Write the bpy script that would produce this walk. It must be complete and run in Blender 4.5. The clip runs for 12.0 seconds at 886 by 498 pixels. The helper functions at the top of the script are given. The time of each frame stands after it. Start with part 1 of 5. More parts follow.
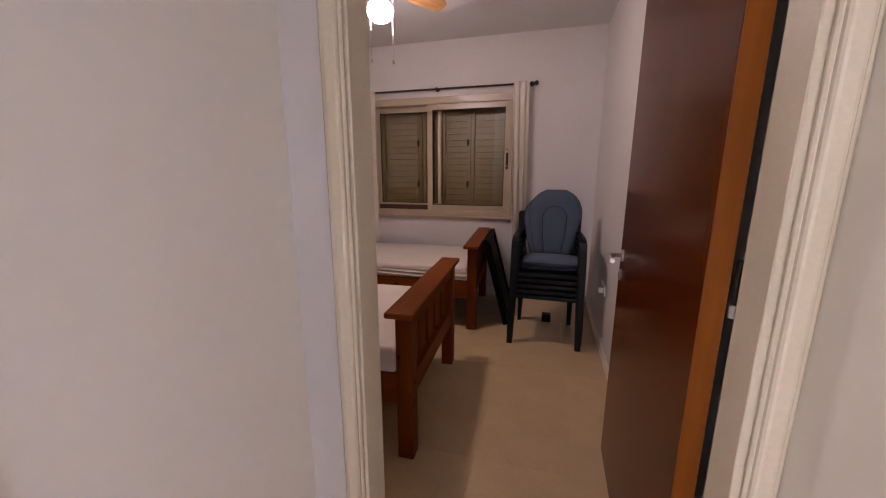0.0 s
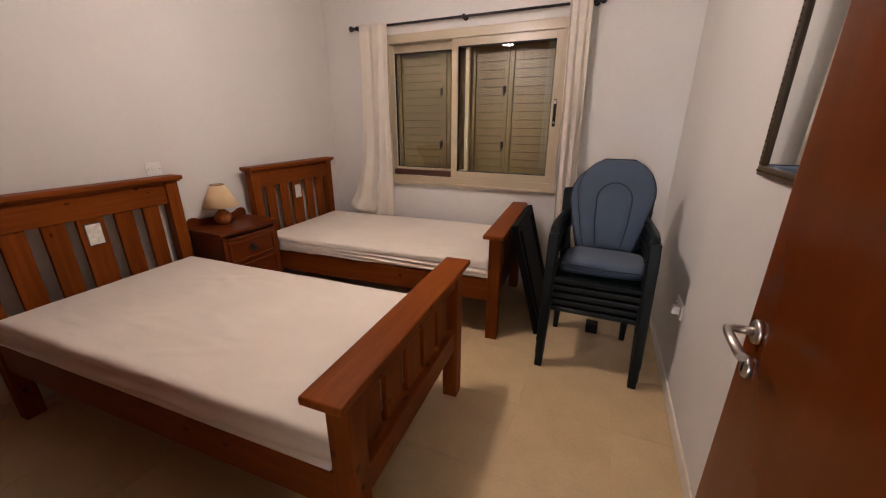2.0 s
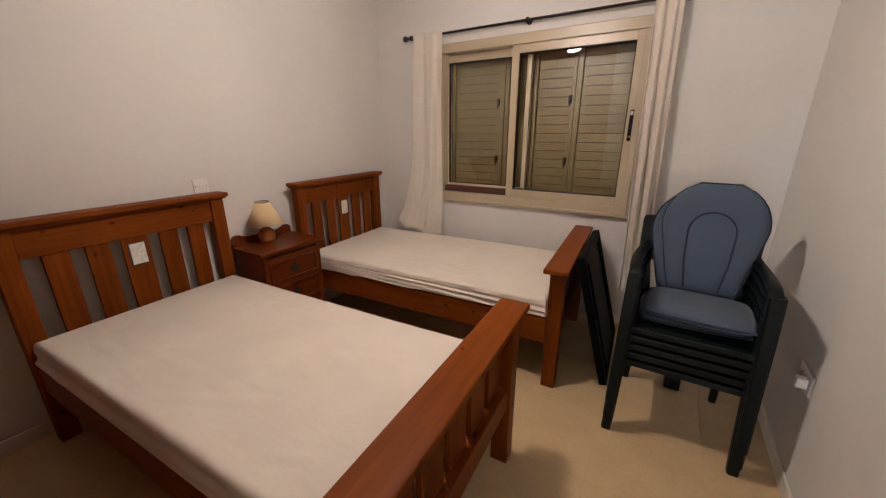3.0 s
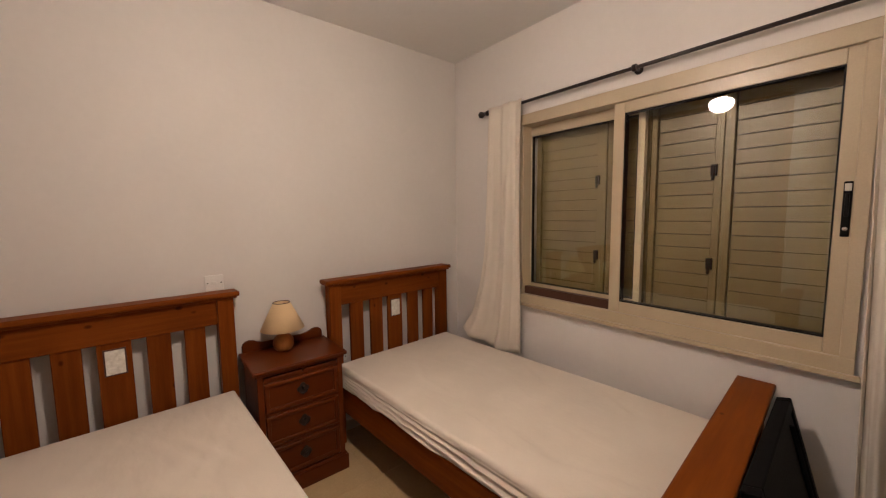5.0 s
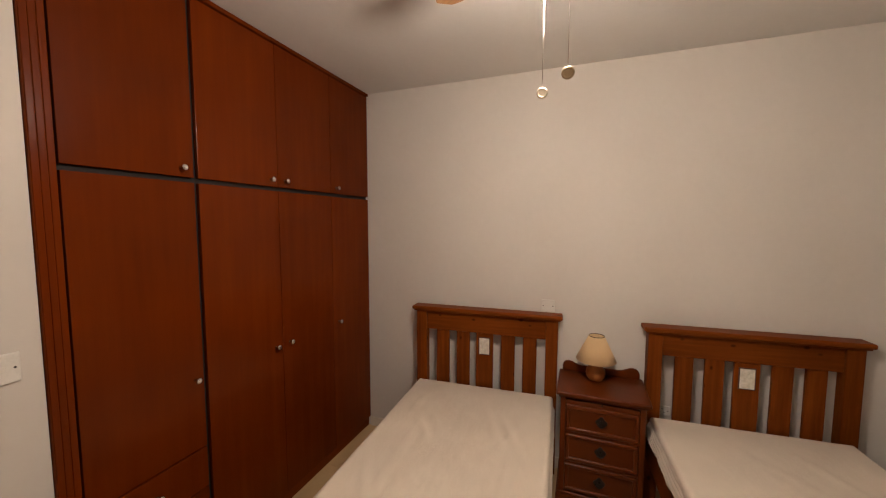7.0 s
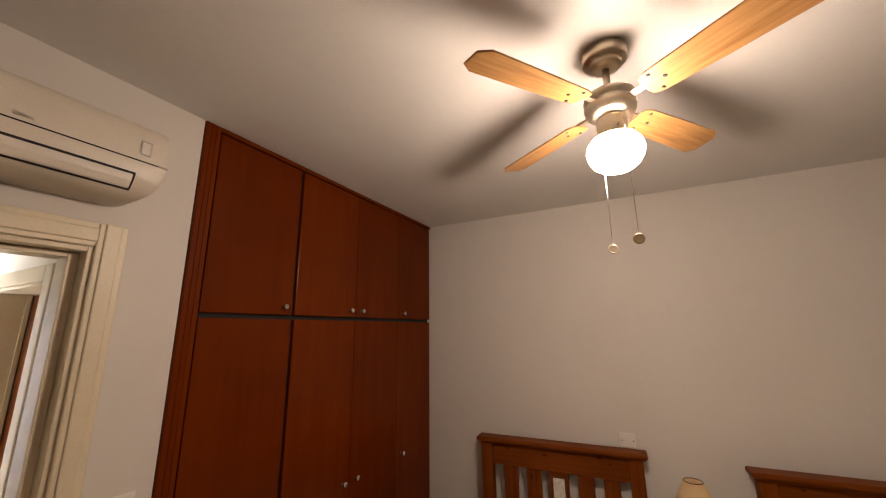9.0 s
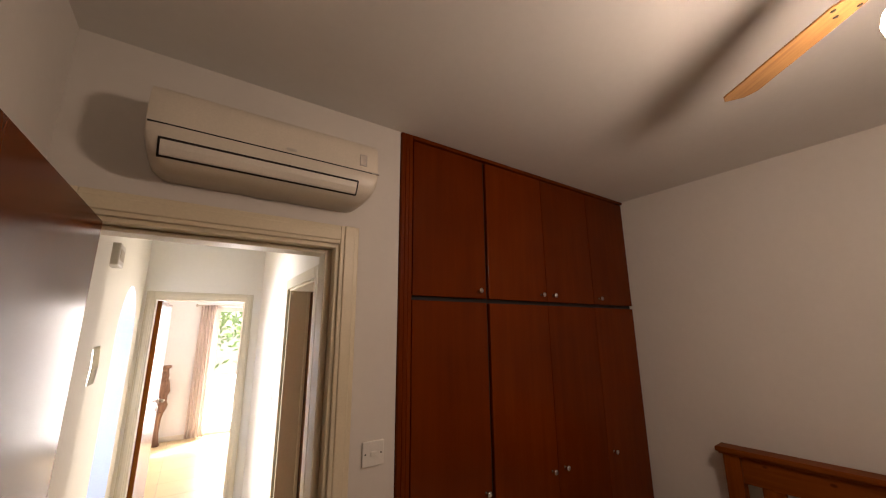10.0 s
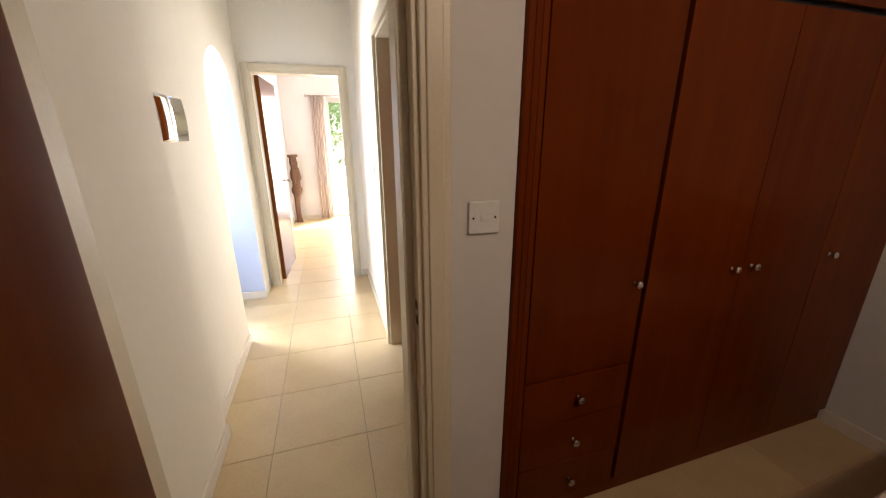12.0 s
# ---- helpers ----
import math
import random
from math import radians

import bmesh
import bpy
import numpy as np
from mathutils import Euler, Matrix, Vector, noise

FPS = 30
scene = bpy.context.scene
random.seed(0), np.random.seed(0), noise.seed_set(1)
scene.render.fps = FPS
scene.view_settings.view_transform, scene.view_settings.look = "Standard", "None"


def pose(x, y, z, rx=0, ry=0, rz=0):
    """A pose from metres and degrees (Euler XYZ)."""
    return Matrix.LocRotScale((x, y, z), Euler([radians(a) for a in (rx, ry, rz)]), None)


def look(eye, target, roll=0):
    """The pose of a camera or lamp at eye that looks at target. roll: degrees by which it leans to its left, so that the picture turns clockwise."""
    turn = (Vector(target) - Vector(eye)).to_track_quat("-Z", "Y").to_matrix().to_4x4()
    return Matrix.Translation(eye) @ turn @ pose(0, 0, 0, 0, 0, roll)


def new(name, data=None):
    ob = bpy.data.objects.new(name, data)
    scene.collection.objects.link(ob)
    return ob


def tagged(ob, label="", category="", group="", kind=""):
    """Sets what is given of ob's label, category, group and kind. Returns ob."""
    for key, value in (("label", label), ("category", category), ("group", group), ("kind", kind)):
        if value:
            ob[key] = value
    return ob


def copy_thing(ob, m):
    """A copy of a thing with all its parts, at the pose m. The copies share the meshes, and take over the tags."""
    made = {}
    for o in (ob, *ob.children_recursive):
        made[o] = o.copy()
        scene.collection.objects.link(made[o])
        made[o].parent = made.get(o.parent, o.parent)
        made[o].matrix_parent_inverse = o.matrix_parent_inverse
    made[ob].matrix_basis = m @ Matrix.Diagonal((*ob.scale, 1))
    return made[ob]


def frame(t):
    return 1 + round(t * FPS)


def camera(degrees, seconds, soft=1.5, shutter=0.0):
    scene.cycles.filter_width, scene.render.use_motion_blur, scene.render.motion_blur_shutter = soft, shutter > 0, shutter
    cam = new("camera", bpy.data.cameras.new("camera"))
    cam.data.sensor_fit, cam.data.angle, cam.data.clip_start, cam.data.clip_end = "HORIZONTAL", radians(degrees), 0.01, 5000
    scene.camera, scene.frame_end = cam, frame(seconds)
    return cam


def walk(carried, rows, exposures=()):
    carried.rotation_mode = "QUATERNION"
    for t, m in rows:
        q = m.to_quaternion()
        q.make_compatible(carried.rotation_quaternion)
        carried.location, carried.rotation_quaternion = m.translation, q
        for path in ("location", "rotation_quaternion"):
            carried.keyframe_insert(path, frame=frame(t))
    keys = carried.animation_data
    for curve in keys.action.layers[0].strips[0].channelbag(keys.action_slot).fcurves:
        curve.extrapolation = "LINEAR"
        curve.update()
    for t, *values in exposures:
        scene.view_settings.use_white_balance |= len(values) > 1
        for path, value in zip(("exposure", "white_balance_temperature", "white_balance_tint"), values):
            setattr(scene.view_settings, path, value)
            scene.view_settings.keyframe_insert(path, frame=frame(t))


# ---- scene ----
cam = camera(101.2, 12.0, 1.2)
SKY, LAMP, LAMP_COLOR = 0.15, 61.0, (1.0, 0.80, 0.60, 1.0)
FAR_WATTS, ARCH_WATTS = 57.0, 126.0
DOOR_X, DOOR_TURN = 3.000, -0.9
PATH = [
    (0, (2.644, -0.817, 1.349), (2.108, 1.066, 0.943), 0.1),
    (0.5, (2.669, -0.532, 1.365), (2.37, 1.386, 0.884), -0.0),
    (1, (2.656, -0.302, 1.369), (2.317, 1.583, 0.795), 0.2),
    (1.5, (2.65, -0.12, 1.388), (2.196, 1.721, 0.753), 0.1),
    (2, (2.63, -0.006, 1.415), (1.876, 1.728, 0.764), 0.1),
    (2.5, (2.558, 0.128, 1.451), (1.663, 1.793, 0.798), 0.1),
    (2.7, (2.525, 0.184, 1.449), (1.595, 1.832, 0.8), 0.1),
    (4.3, (2.308, 0.693, 1.483), (1.033, 2.209, 1.213), -0.7),
    (4.5, (2.291, 0.841, 1.483), (0.967, 2.317, 1.219), -0.6),
    (5, (2.323, 1.155, 1.495), (0.774, 2.406, 1.308), -0.7),
    (5.5, (2.321, 1.403, 1.486), (0.527, 2.267, 1.302), -0.4),
    (6, (2.418, 1.611, 1.462), (0.43, 1.769, 1.311), -0.4),
    (6.5, (2.499, 1.61, 1.608), (0.585, 1.07, 1.4), 0.0),
    (7, (2.551, 1.612, 1.717), (0.687, 0.905, 1.563), 0.1),
    (7.2, (2.567, 1.599, 1.752), (0.707, 0.879, 1.61), 0.2),
    (8.8, (2.706, 1.559, 1.832), (0.914, 0.755, 2.211), -0.7),
    (9, (2.719, 1.54, 1.829), (0.984, 0.642, 2.258), -0.6),
    (9.5, (2.728, 1.494, 1.803), (1.261, 0.232, 2.307), -0.7),
    (10, (2.688, 1.481, 1.752), (1.597, -0.14, 2.18), -0.4),
    (10.5, (2.64, 1.427, 1.671), (1.789, -0.381, 1.757), -0.3),
    (11, (2.577, 1.339, 1.578), (1.82, -0.48, 1.233), -0.1),
    (11.5, (2.525, 1.193, 1.511), (1.818, -0.579, 0.914), -0.1),
    (12, (2.447, 0.926, 1.487), (1.875, -0.898, 0.897), -0.3),
]
EXPOSURES = [(0, 1.52, 5550, 33), (0.5, 1.78, 5550, 32), (1.0, 2.15, 5600, 29), (1.5, 2.25, 5550, 25), (2.5, 2.35, 5450, 14), (4.5, 2.15, 5800, 16), (5.5, 2.15, 6000, 18), (6.2, 2.15, 6000, 20), (7.0, 2.15, 6050, 14),
             (7.4, 2.05, 6100, 14), (8.6, 1.85, 6300, 16), (9.0, 1.68, 6380, 18), (9.5, 1.33, 6450, 20), (10.5, 1.25, 6550, 21), (12, 1.28, 6250, 17)]
walk(cam, [(t, look(eye, target, roll)) for t, eye, target, roll in PATH], EXPOSURES)

# world, sun and exposure
world = bpy.data.worlds.new("world")
scene.world = world
world.use_nodes = True
sky = world.node_tree.nodes.new("ShaderNodeTexSky")
sky.sky_type = 'NISHITA'
sky.sun_disc = False
sky.sun_elevation = radians(52)
sky.sun_rotation = radians(229)
background = world.node_tree.nodes["Background"]
background.inputs["Strength"].default_value = SKY
world.node_tree.links.new(sky.outputs["Color"], background.inputs["Color"])

sun_data = bpy.data.lights.new("sun", 'SUN')
sun_data.energy, sun_data.angle, sun_data.color = 4.5, radians(0.5), (1.0, 0.95, 0.87)
sun = new("sun", sun_data)
sun.matrix_world = look((-7.0, -6.0, 12.0), (0, 0, 0))


def window_lamp(name, place, toward, width, height, watts, color):
    """Sky light that comes in through an opening."""
    data = bpy.data.lights.new(name, 'AREA')
    data.shape, data.size, data.size_y = 'RECTANGLE', width, height
    data.energy, data.color = watts, color
    lamp = new(name, data)
    lamp.matrix_world = look(place, toward)
    return lamp


window_lamp("sky_light_far_window", (1.55, -6.42, 1.15), (1.55, -3.0, 0.9), 1.5, 2.0, FAR_WATTS, (1.0, 0.94, 0.85))
window_lamp("sky_light_stair_window", (5.08, -3.2, 1.5), (3.0, -1.9, 1.0), 1.15, 1.55, ARCH_WATTS, (0.92, 0.96, 1.0))


# ---- materials ----


def material(name, rough=0.5, metal=0.0, spec=0.5):
    m = bpy.data.materials.new(name)
    m.use_nodes = True
    b = m.node_tree.nodes["Principled BSDF"]
    b.inputs["Roughness"].default_value = rough
    b.inputs["Metallic"].default_value = metal
    b.inputs["Specular IOR Level"].default_value = spec
    return m, m.node_tree, b


def noise_node(tree, scale, detail=4.0, rough=0.55, stretch=None):
    coord = tree.nodes.new("ShaderNodeTexCoord")
    n = tree.nodes.new("ShaderNodeTexNoise")
    n.inputs["Scale"].default_value = scale
    n.inputs["Detail"].default_value = detail
    n.inputs["Roughness"].default_value = rough
    if stretch:
        mp = tree.nodes.new("ShaderNodeMapping")
        mp.inputs["Scale"].default_value = stretch
        tree.links.new(coord.outputs["Object"], mp.inputs["Vector"])
        tree.links.new(mp.outputs["Vector"], n.inputs["Vector"])
    else:
        tree.links.new(coord.outputs["Object"], n.inputs["Vector"])
    return n


def ramp(tree, source, stops):
    r = tree.nodes.new("ShaderNodeValToRGB")
    while len(r.color_ramp.elements) < len(stops):
        r.color_ramp.elements.new(0.5)
    for e, (p, c) in zip(r.color_ramp.elements, stops):
        e.position, e.color = p, (*c, 1.0)
    tree.links.new(source, r.inputs["Fac"])
    return r


def mixed(tree, a, b, fac, mode='MIX'):
    m = tree.nodes.new("ShaderNodeMix")
    m.data_type, m.blend_type = 'RGBA', mode
    for socket, v in ((m.inputs[0], fac), (m.inputs[6], a), (m.inputs[7], b)):
        if isinstance(v, (int, float)):
            socket.default_value = v
        elif isinstance(v, tuple):
            socket.default_value = (*v, 1.0)
        else:
            tree.links.new(v, socket)
    return m.outputs[2]


def relief(tree, b, height, strength, distance):
    bump = tree.nodes.new("ShaderNodeBump")
    bump.inputs["Strength"].default_value = strength
    bump.inputs["Distance"].default_value = distance
    tree.links.new(height, bump.inputs["Height"])
    tree.links.new(bump.outputs["Normal"], b.inputs["Normal"])


def two_scale(name, low, high, rough, fine, coarse, bump=0.1, distance=0.002, metal=0.0, spec=0.5):
    """A surface whose colour drifts slowly and is broken up finely."""
    m, tree, b = material(name, rough, metal, spec)
    big = noise_node(tree, coarse, 3)
    small = noise_node(tree, fine, 5)
    c = ramp(tree, big.outputs["Fac"], [(0.3, low), (0.7, high)])
    low_grain = 0.975 if fine < 40 else 0.93
    d = ramp(tree, small.outputs["Fac"], [(0.3, (low_grain,) * 3), (0.7, (1.0, 1.0, 1.0))])
    tree.links.new(mixed(tree, c.outputs["Color"], d.outputs["Color"], 1.0, 'MULTIPLY'), b.inputs["Base Color"])
    r = tree.nodes.new("ShaderNodeMapRange")
    r.inputs["To Min"].default_value, r.inputs["To Max"].default_value = rough * 0.85, min(1.0, rough * 1.15)
    tree.links.new(small.outputs["Fac"], r.inputs["Value"])
    tree.links.new(r.outputs["Result"], b.inputs["Roughness"])
    if bump:
        relief(tree, b, small.outputs["Fac"], bump, distance)
    return m


def wood(name, dark, mid, light, rough, axis, knots=True, grain=1.0, spec=0.3, bump=0.06):
    """Stained timber whose grain runs along one axis of the thing."""
    m, tree, b = material(name, rough, 0.0, spec)
    stretch = [14.0, 14.0, 14.0]
    stretch["xyz".index(axis)] = 0.9
    fibre = noise_node(tree, 2.2 * grain, 6, 0.62, tuple(stretch))
    pores = noise_node(tree, 9.0 * grain, 3, 0.5, tuple(stretch))
    patch = noise_node(tree, 2.0, 2)
    c = ramp(tree, fibre.outputs["Fac"], [(0.30, dark), (0.52, mid), (0.72, light)])
    p = ramp(tree, patch.outputs["Fac"], [(0.3, (0.80, 0.78, 0.76)), (0.7, (1.0, 1.0, 1.0))])
    col = mixed(tree, c.outputs["Color"], p.outputs["Color"], 1.0, 'MULTIPLY')
    info = tree.nodes.new("ShaderNodeObjectInfo")
    v = ramp(tree, info.outputs["Random"], [(0.0, (0.86, 0.85, 0.84)), (1.0, (1.05, 1.05, 1.05))])
    col = mixed(tree, col, v.outputs["Color"], 1.0, 'MULTIPLY')
    if knots:
        coord = tree.nodes.new("ShaderNodeTexCoord")
        mp = tree.nodes.new("ShaderNodeMapping")
        flat = [1.6, 1.6, 1.6]
        flat["xyz".index(axis)] = 1.0
        mp.inputs["Scale"].default_value = flat
        vor = tree.nodes.new("ShaderNodeTexVoronoi")
        vor.inputs["Scale"].default_value = 6.0
        tree.links.new(coord.outputs["Object"], mp.inputs["Vector"])
        tree.links.new(mp.outputs["Vector"], vor.inputs["Vector"])
        k = ramp(tree, vor.outputs["Distance"], [(0.0, (0.22, 0.17, 0.14)), (0.075, (0.45, 0.40, 0.36)), (0.115, (1, 1, 1))])
        col = mixed(tree, col, k.outputs["Color"], 1.0, 'MULTIPLY')
    tree.links.new(col, b.inputs["Base Color"])
    if bump:
        relief(tree, b, pores.outputs["Fac"], bump, 0.0006)
    r = tree.nodes.new("ShaderNodeMapRange")
    r.inputs["To Min"].default_value, r.inputs["To Max"].default_value = (rough * 0.8, rough * 1.25) if bump else (rough * 0.96, rough * 1.04)
    tree.links.new(fibre.outputs["Fac"], r.inputs["Value"])
    tree.links.new(r.outputs["Result"], b.inputs["Roughness"])
    return m


def plain(name, color, rough=0.4, metal=0.0, spec=0.5):
    lo = tuple(c * 0.93 for c in color)
    return two_scale(name, lo, color, rough, 160, 7, 0.03, 0.0005, metal, spec)


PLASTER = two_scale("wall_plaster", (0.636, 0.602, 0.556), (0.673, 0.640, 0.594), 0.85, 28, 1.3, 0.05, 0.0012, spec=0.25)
CORRIDOR = two_scale("corridor_plaster", (0.83, 0.785, 0.67), (0.87, 0.825, 0.71), 0.8, 28, 1.3, 0.10, 0.0015, spec=0.25)
# Plaster with the sky's cool light put into its colour as pale blue.
SKY_TINTED_WALL = two_scale("sky_tinted_plaster", (0.52, 0.60, 0.76), (0.56, 0.64, 0.80), 0.8, 90, 1.3, 0.1, 0.0015, spec=0.25)
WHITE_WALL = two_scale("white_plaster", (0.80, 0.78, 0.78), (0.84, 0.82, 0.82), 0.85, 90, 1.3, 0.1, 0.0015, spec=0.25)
CEILING = two_scale("ceiling_paint", (0.680, 0.664, 0.634), (0.720, 0.705, 0.675), 0.9, 30, 1.0, 0.06, 0.001, spec=0.2)
SKIRT = two_scale("skirting_tile", (0.70, 0.64, 0.54), (0.76, 0.70, 0.60), 0.35, 60, 3, 0.03, 0.001)
CREAM = two_scale("cream_door_paint", (0.67, 0.59, 0.42), (0.72, 0.64, 0.47), 0.42, 120, 3, 0.05, 0.0008)
PALE_GROUT = two_scale("matching_grout", (0.50, 0.36, 0.19), (0.55, 0.40, 0.215), 0.6, 200, 4)
GROUT = two_scale("grout", (0.30, 0.26, 0.20), (0.36, 0.31, 0.25), 0.9, 200, 4)
PINE = {a: wood("stained_pine_" + a, (0.150, 0.0345, 0.0032), (0.194, 0.0475, 0.0047), (0.240, 0.0640, 0.0070), 0.42, a, spec=0.06) for a in "xyz"}
NIGHT = {a: wood("stained_cabinet_wood_" + a, (0.112, 0.0215, 0.0024), (0.130, 0.0255, 0.0029), (0.148, 0.0305, 0.0037), 0.30, a, False, 0.8, 0.22, 0.0) for a in "xyz"}
VENEER = {a: wood("wardrobe_veneer_" + a, (0.128, 0.0195, 0.0010), (0.144, 0.0228, 0.0012), (0.163, 0.0272, 0.0015), 0.20, a, False, 0.6, 0.10, 0.0) for a in "xz"}
LEAF = {a: wood("door_veneer_" + a, (0.112, 0.0225, 0.0018), (0.124, 0.0255, 0.0021), (0.138, 0.0290, 0.0026), 0.20, a, False, 0.35, 0.13, 0.0) for a in "xz"}
EDGE = wood("door_edge_wood", (0.19, 0.054, 0.003), (0.225, 0.067, 0.004), (0.26, 0.082, 0.006), 0.5, "z", False, spec=0.12)
BLADE = wood("fan_blade_oak", (0.25, 0.115, 0.034), (0.40, 0.21, 0.072), (0.50, 0.29, 0.115), 0.42, "x", False, 1.8)
BALL = wood("turned_lamp_wood", (0.30, 0.10, 0.022), (0.42, 0.15, 0.035), (0.5, 0.2, 0.05), 0.35, "z", False)
CARVED = wood("carved_wood", (0.10, 0.05, 0.03), (0.20, 0.11, 0.07), (0.30, 0.18, 0.12), 0.7, "z")
# Flat black that puts the shade of joints and openings into the colour.
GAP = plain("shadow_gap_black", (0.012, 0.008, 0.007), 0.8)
ALU = two_scale("cream_aluminium", (0.44, 0.36, 0.235), (0.48, 0.395, 0.265), 0.33, 200, 2, 0.02, 0.0004)
SLAT = two_scale("shutter_paint", (0.128, 0.090, 0.031), (0.150, 0.108, 0.039), 0.45, 150, 2, 0.04, 0.0006)
TABLE_BLACK = plain("black_lacquer_worn", (0.004, 0.004, 0.0042), 0.6, 0.0, 0.06)
BROWN = plain("brown_rail", (0.06, 0.022, 0.012), 0.4)
BLACK = plain("black_plastic", (0.005, 0.005, 0.005), 0.45, 0.0, 0.12)
GILT = wood("dark_gilt_frame", (0.030, 0.016, 0.006), (0.055, 0.032, 0.012), (0.09, 0.055, 0.02), 0.35, "z", False)
IRON = plain("dark_iron", (0.022, 0.016, 0.014), 0.42, 0.3)
STEEL = plain("brushed_steel", (0.62, 0.58, 0.53), 0.3, 1.0)
CHROME = plain("chrome", (0.78, 0.76, 0.74), 0.14, 1.0)
BRASS = plain("aged_brass", (0.46, 0.36, 0.22), 0.32, 1.0)
PEWTER = plain("brushed_bronze", (0.60, 0.52, 0.40), 0.34, 1.0)
GREEN = two_scale("dark_green_plastic", (0.0026, 0.0046, 0.0042), (0.0040, 0.0068, 0.0062), 0.40, 300, 5, 0.06, 0.0006, spec=0.17)
WHITE_PLASTIC = plain("white_plastic", (0.78, 0.76, 0.71), 0.32)
AC_PLASTIC = plain("air_conditioner_plastic", (0.66, 0.60, 0.50), 0.38)
AC_FLAP = plain("air_conditioner_flap", (0.72, 0.67, 0.58), 0.42)
TILE_WHITE = two_scale("glazed_tile", (0.62, 0.60, 0.52), (0.80, 0.78, 0.70), 0.25, 90, 45, 0.05, 0.001)
DARK_GLASS = plain("dark_gloss", (0.02, 0.02, 0.022), 0.15)


def cloth_material(name, low, high, weave, rough=0.9, through_light=0.0, wrinkle=0.0):
    m, tree, b = material(name, rough, 0.0, 0.2)
    big = noise_node(tree, 3.0, 3)
    fine = noise_node(tree, weave, 2)
    c = ramp(tree, big.outputs["Fac"], [(0.3, low), (0.7, high)])
    d = ramp(tree, fine.outputs["Fac"], [(0.35, (0.9, 0.9, 0.9)), (0.65, (1.0, 1.0, 1.0))])
    col = mixed(tree, c.outputs["Color"], d.outputs["Color"], 1.0, 'MULTIPLY')
    tree.links.new(col, b.inputs["Base Color"])
    b.inputs["Sheen Weight"].default_value = 0.15
    if wrinkle:
        soft = noise_node(tree, 5.0, 4, 0.5, (1.0, 2.2, 1.0))
        add = tree.nodes.new("ShaderNodeMath")
        add.operation = 'MULTIPLY_ADD'
        add.inputs[1].default_value = 12.0
        tree.links.new(soft.outputs["Fac"], add.inputs[0])
        tree.links.new(fine.outputs["Fac"], add.inputs[2])
        relief(tree, b, add.outputs["Value"], 0.35, wrinkle)
    else:
        relief(tree, b, fine.outputs["Fac"], 0.25, 0.0012)
    if through_light:
        t = tree.nodes.new("ShaderNodeBsdfTranslucent")
        tree.links.new(col, t.inputs["Color"])
        mix = tree.nodes.new("ShaderNodeMixShader")
        mix.inputs["Fac"].default_value = through_light
        out = tree.nodes["Material Output"]
        tree.links.new(b.outputs["BSDF"], mix.inputs[1])
        tree.links.new(t.outputs["BSDF"], mix.inputs[2])
        tree.links.new(mix.outputs["Shader"], out.inputs["Surface"])
    return m


SHEET = cloth_material("mattress_sheet", (0.665, 0.590, 0.494), (0.730, 0.650, 0.546), 700, 0.92, 0.0, 0.0016)
CURTAIN = cloth_material("cream_curtain", (0.80, 0.73, 0.62), (0.86, 0.79, 0.68), 600, 0.92, 0.25)
PINK_CURTAIN = cloth_material("pink_curtain", (0.86, 0.76, 0.71), (0.90, 0.81, 0.77), 600, 0.92, 0.55)
BLUE = cloth_material("blue_cushion_cloth", (0.062, 0.082, 0.118), (0.078, 0.102, 0.143), 900, 0.95)
PIPING = cloth_material("dark_blue_piping", (0.018, 0.026, 0.05), (0.024, 0.034, 0.06), 900, 0.95)
SHADE = cloth_material("lampshade_paper", (0.78, 0.57, 0.31), (0.83, 0.62, 0.35), 500, 0.9, 0.2)


def tile_material(name, low, high, rough):
    m, tree, b = material(name, rough, 0.0, 0.5)
    cloud = noise_node(tree, 5.0, 5, 0.6)
    fine = noise_node(tree, 70.0, 4)
    info = tree.nodes.new("ShaderNodeObjectInfo")
    c = ramp(tree, cloud.outputs["Fac"], [(0.3, low), (0.7, high)])
    d = ramp(tree, fine.outputs["Fac"], [(0.3, (0.92, 0.91, 0.9)), (0.7, (1.0, 1.0, 1.0))])
    v = ramp(tree, info.outputs["Random"], [(0.0, (0.94, 0.935, 0.93)), (1.0, (1.02, 1.02, 1.02))])
    col = mixed(tree, c.outputs["Color"], d.outputs["Color"], 1.0, 'MULTIPLY')
    tree.links.new(mixed(tree, col, v.outputs["Color"], 1.0, 'MULTIPLY'), b.inputs["Base Color"])
    r = tree.nodes.new("ShaderNodeMapRange")
    r.inputs["To Min"].default_value, r.inputs["To Max"].default_value = rough * 0.8, rough * 1.3
    tree.links.new(cloud.outputs["Fac"], r.inputs["Value"])
    tree.links.new(r.outputs["Result"], b.inputs["Roughness"])
    relief(tree, b, cloud.outputs["Fac"], 0.05, 0.002)
    return m


TILE = tile_material("beige_floor_tile", (0.525, 0.376, 0.194), (0.605, 0.442, 0.236), 0.36)
TILE_PALE = tile_material("pale_floor_tile", (0.61, 0.475, 0.265), (0.68, 0.54, 0.315), 0.30)

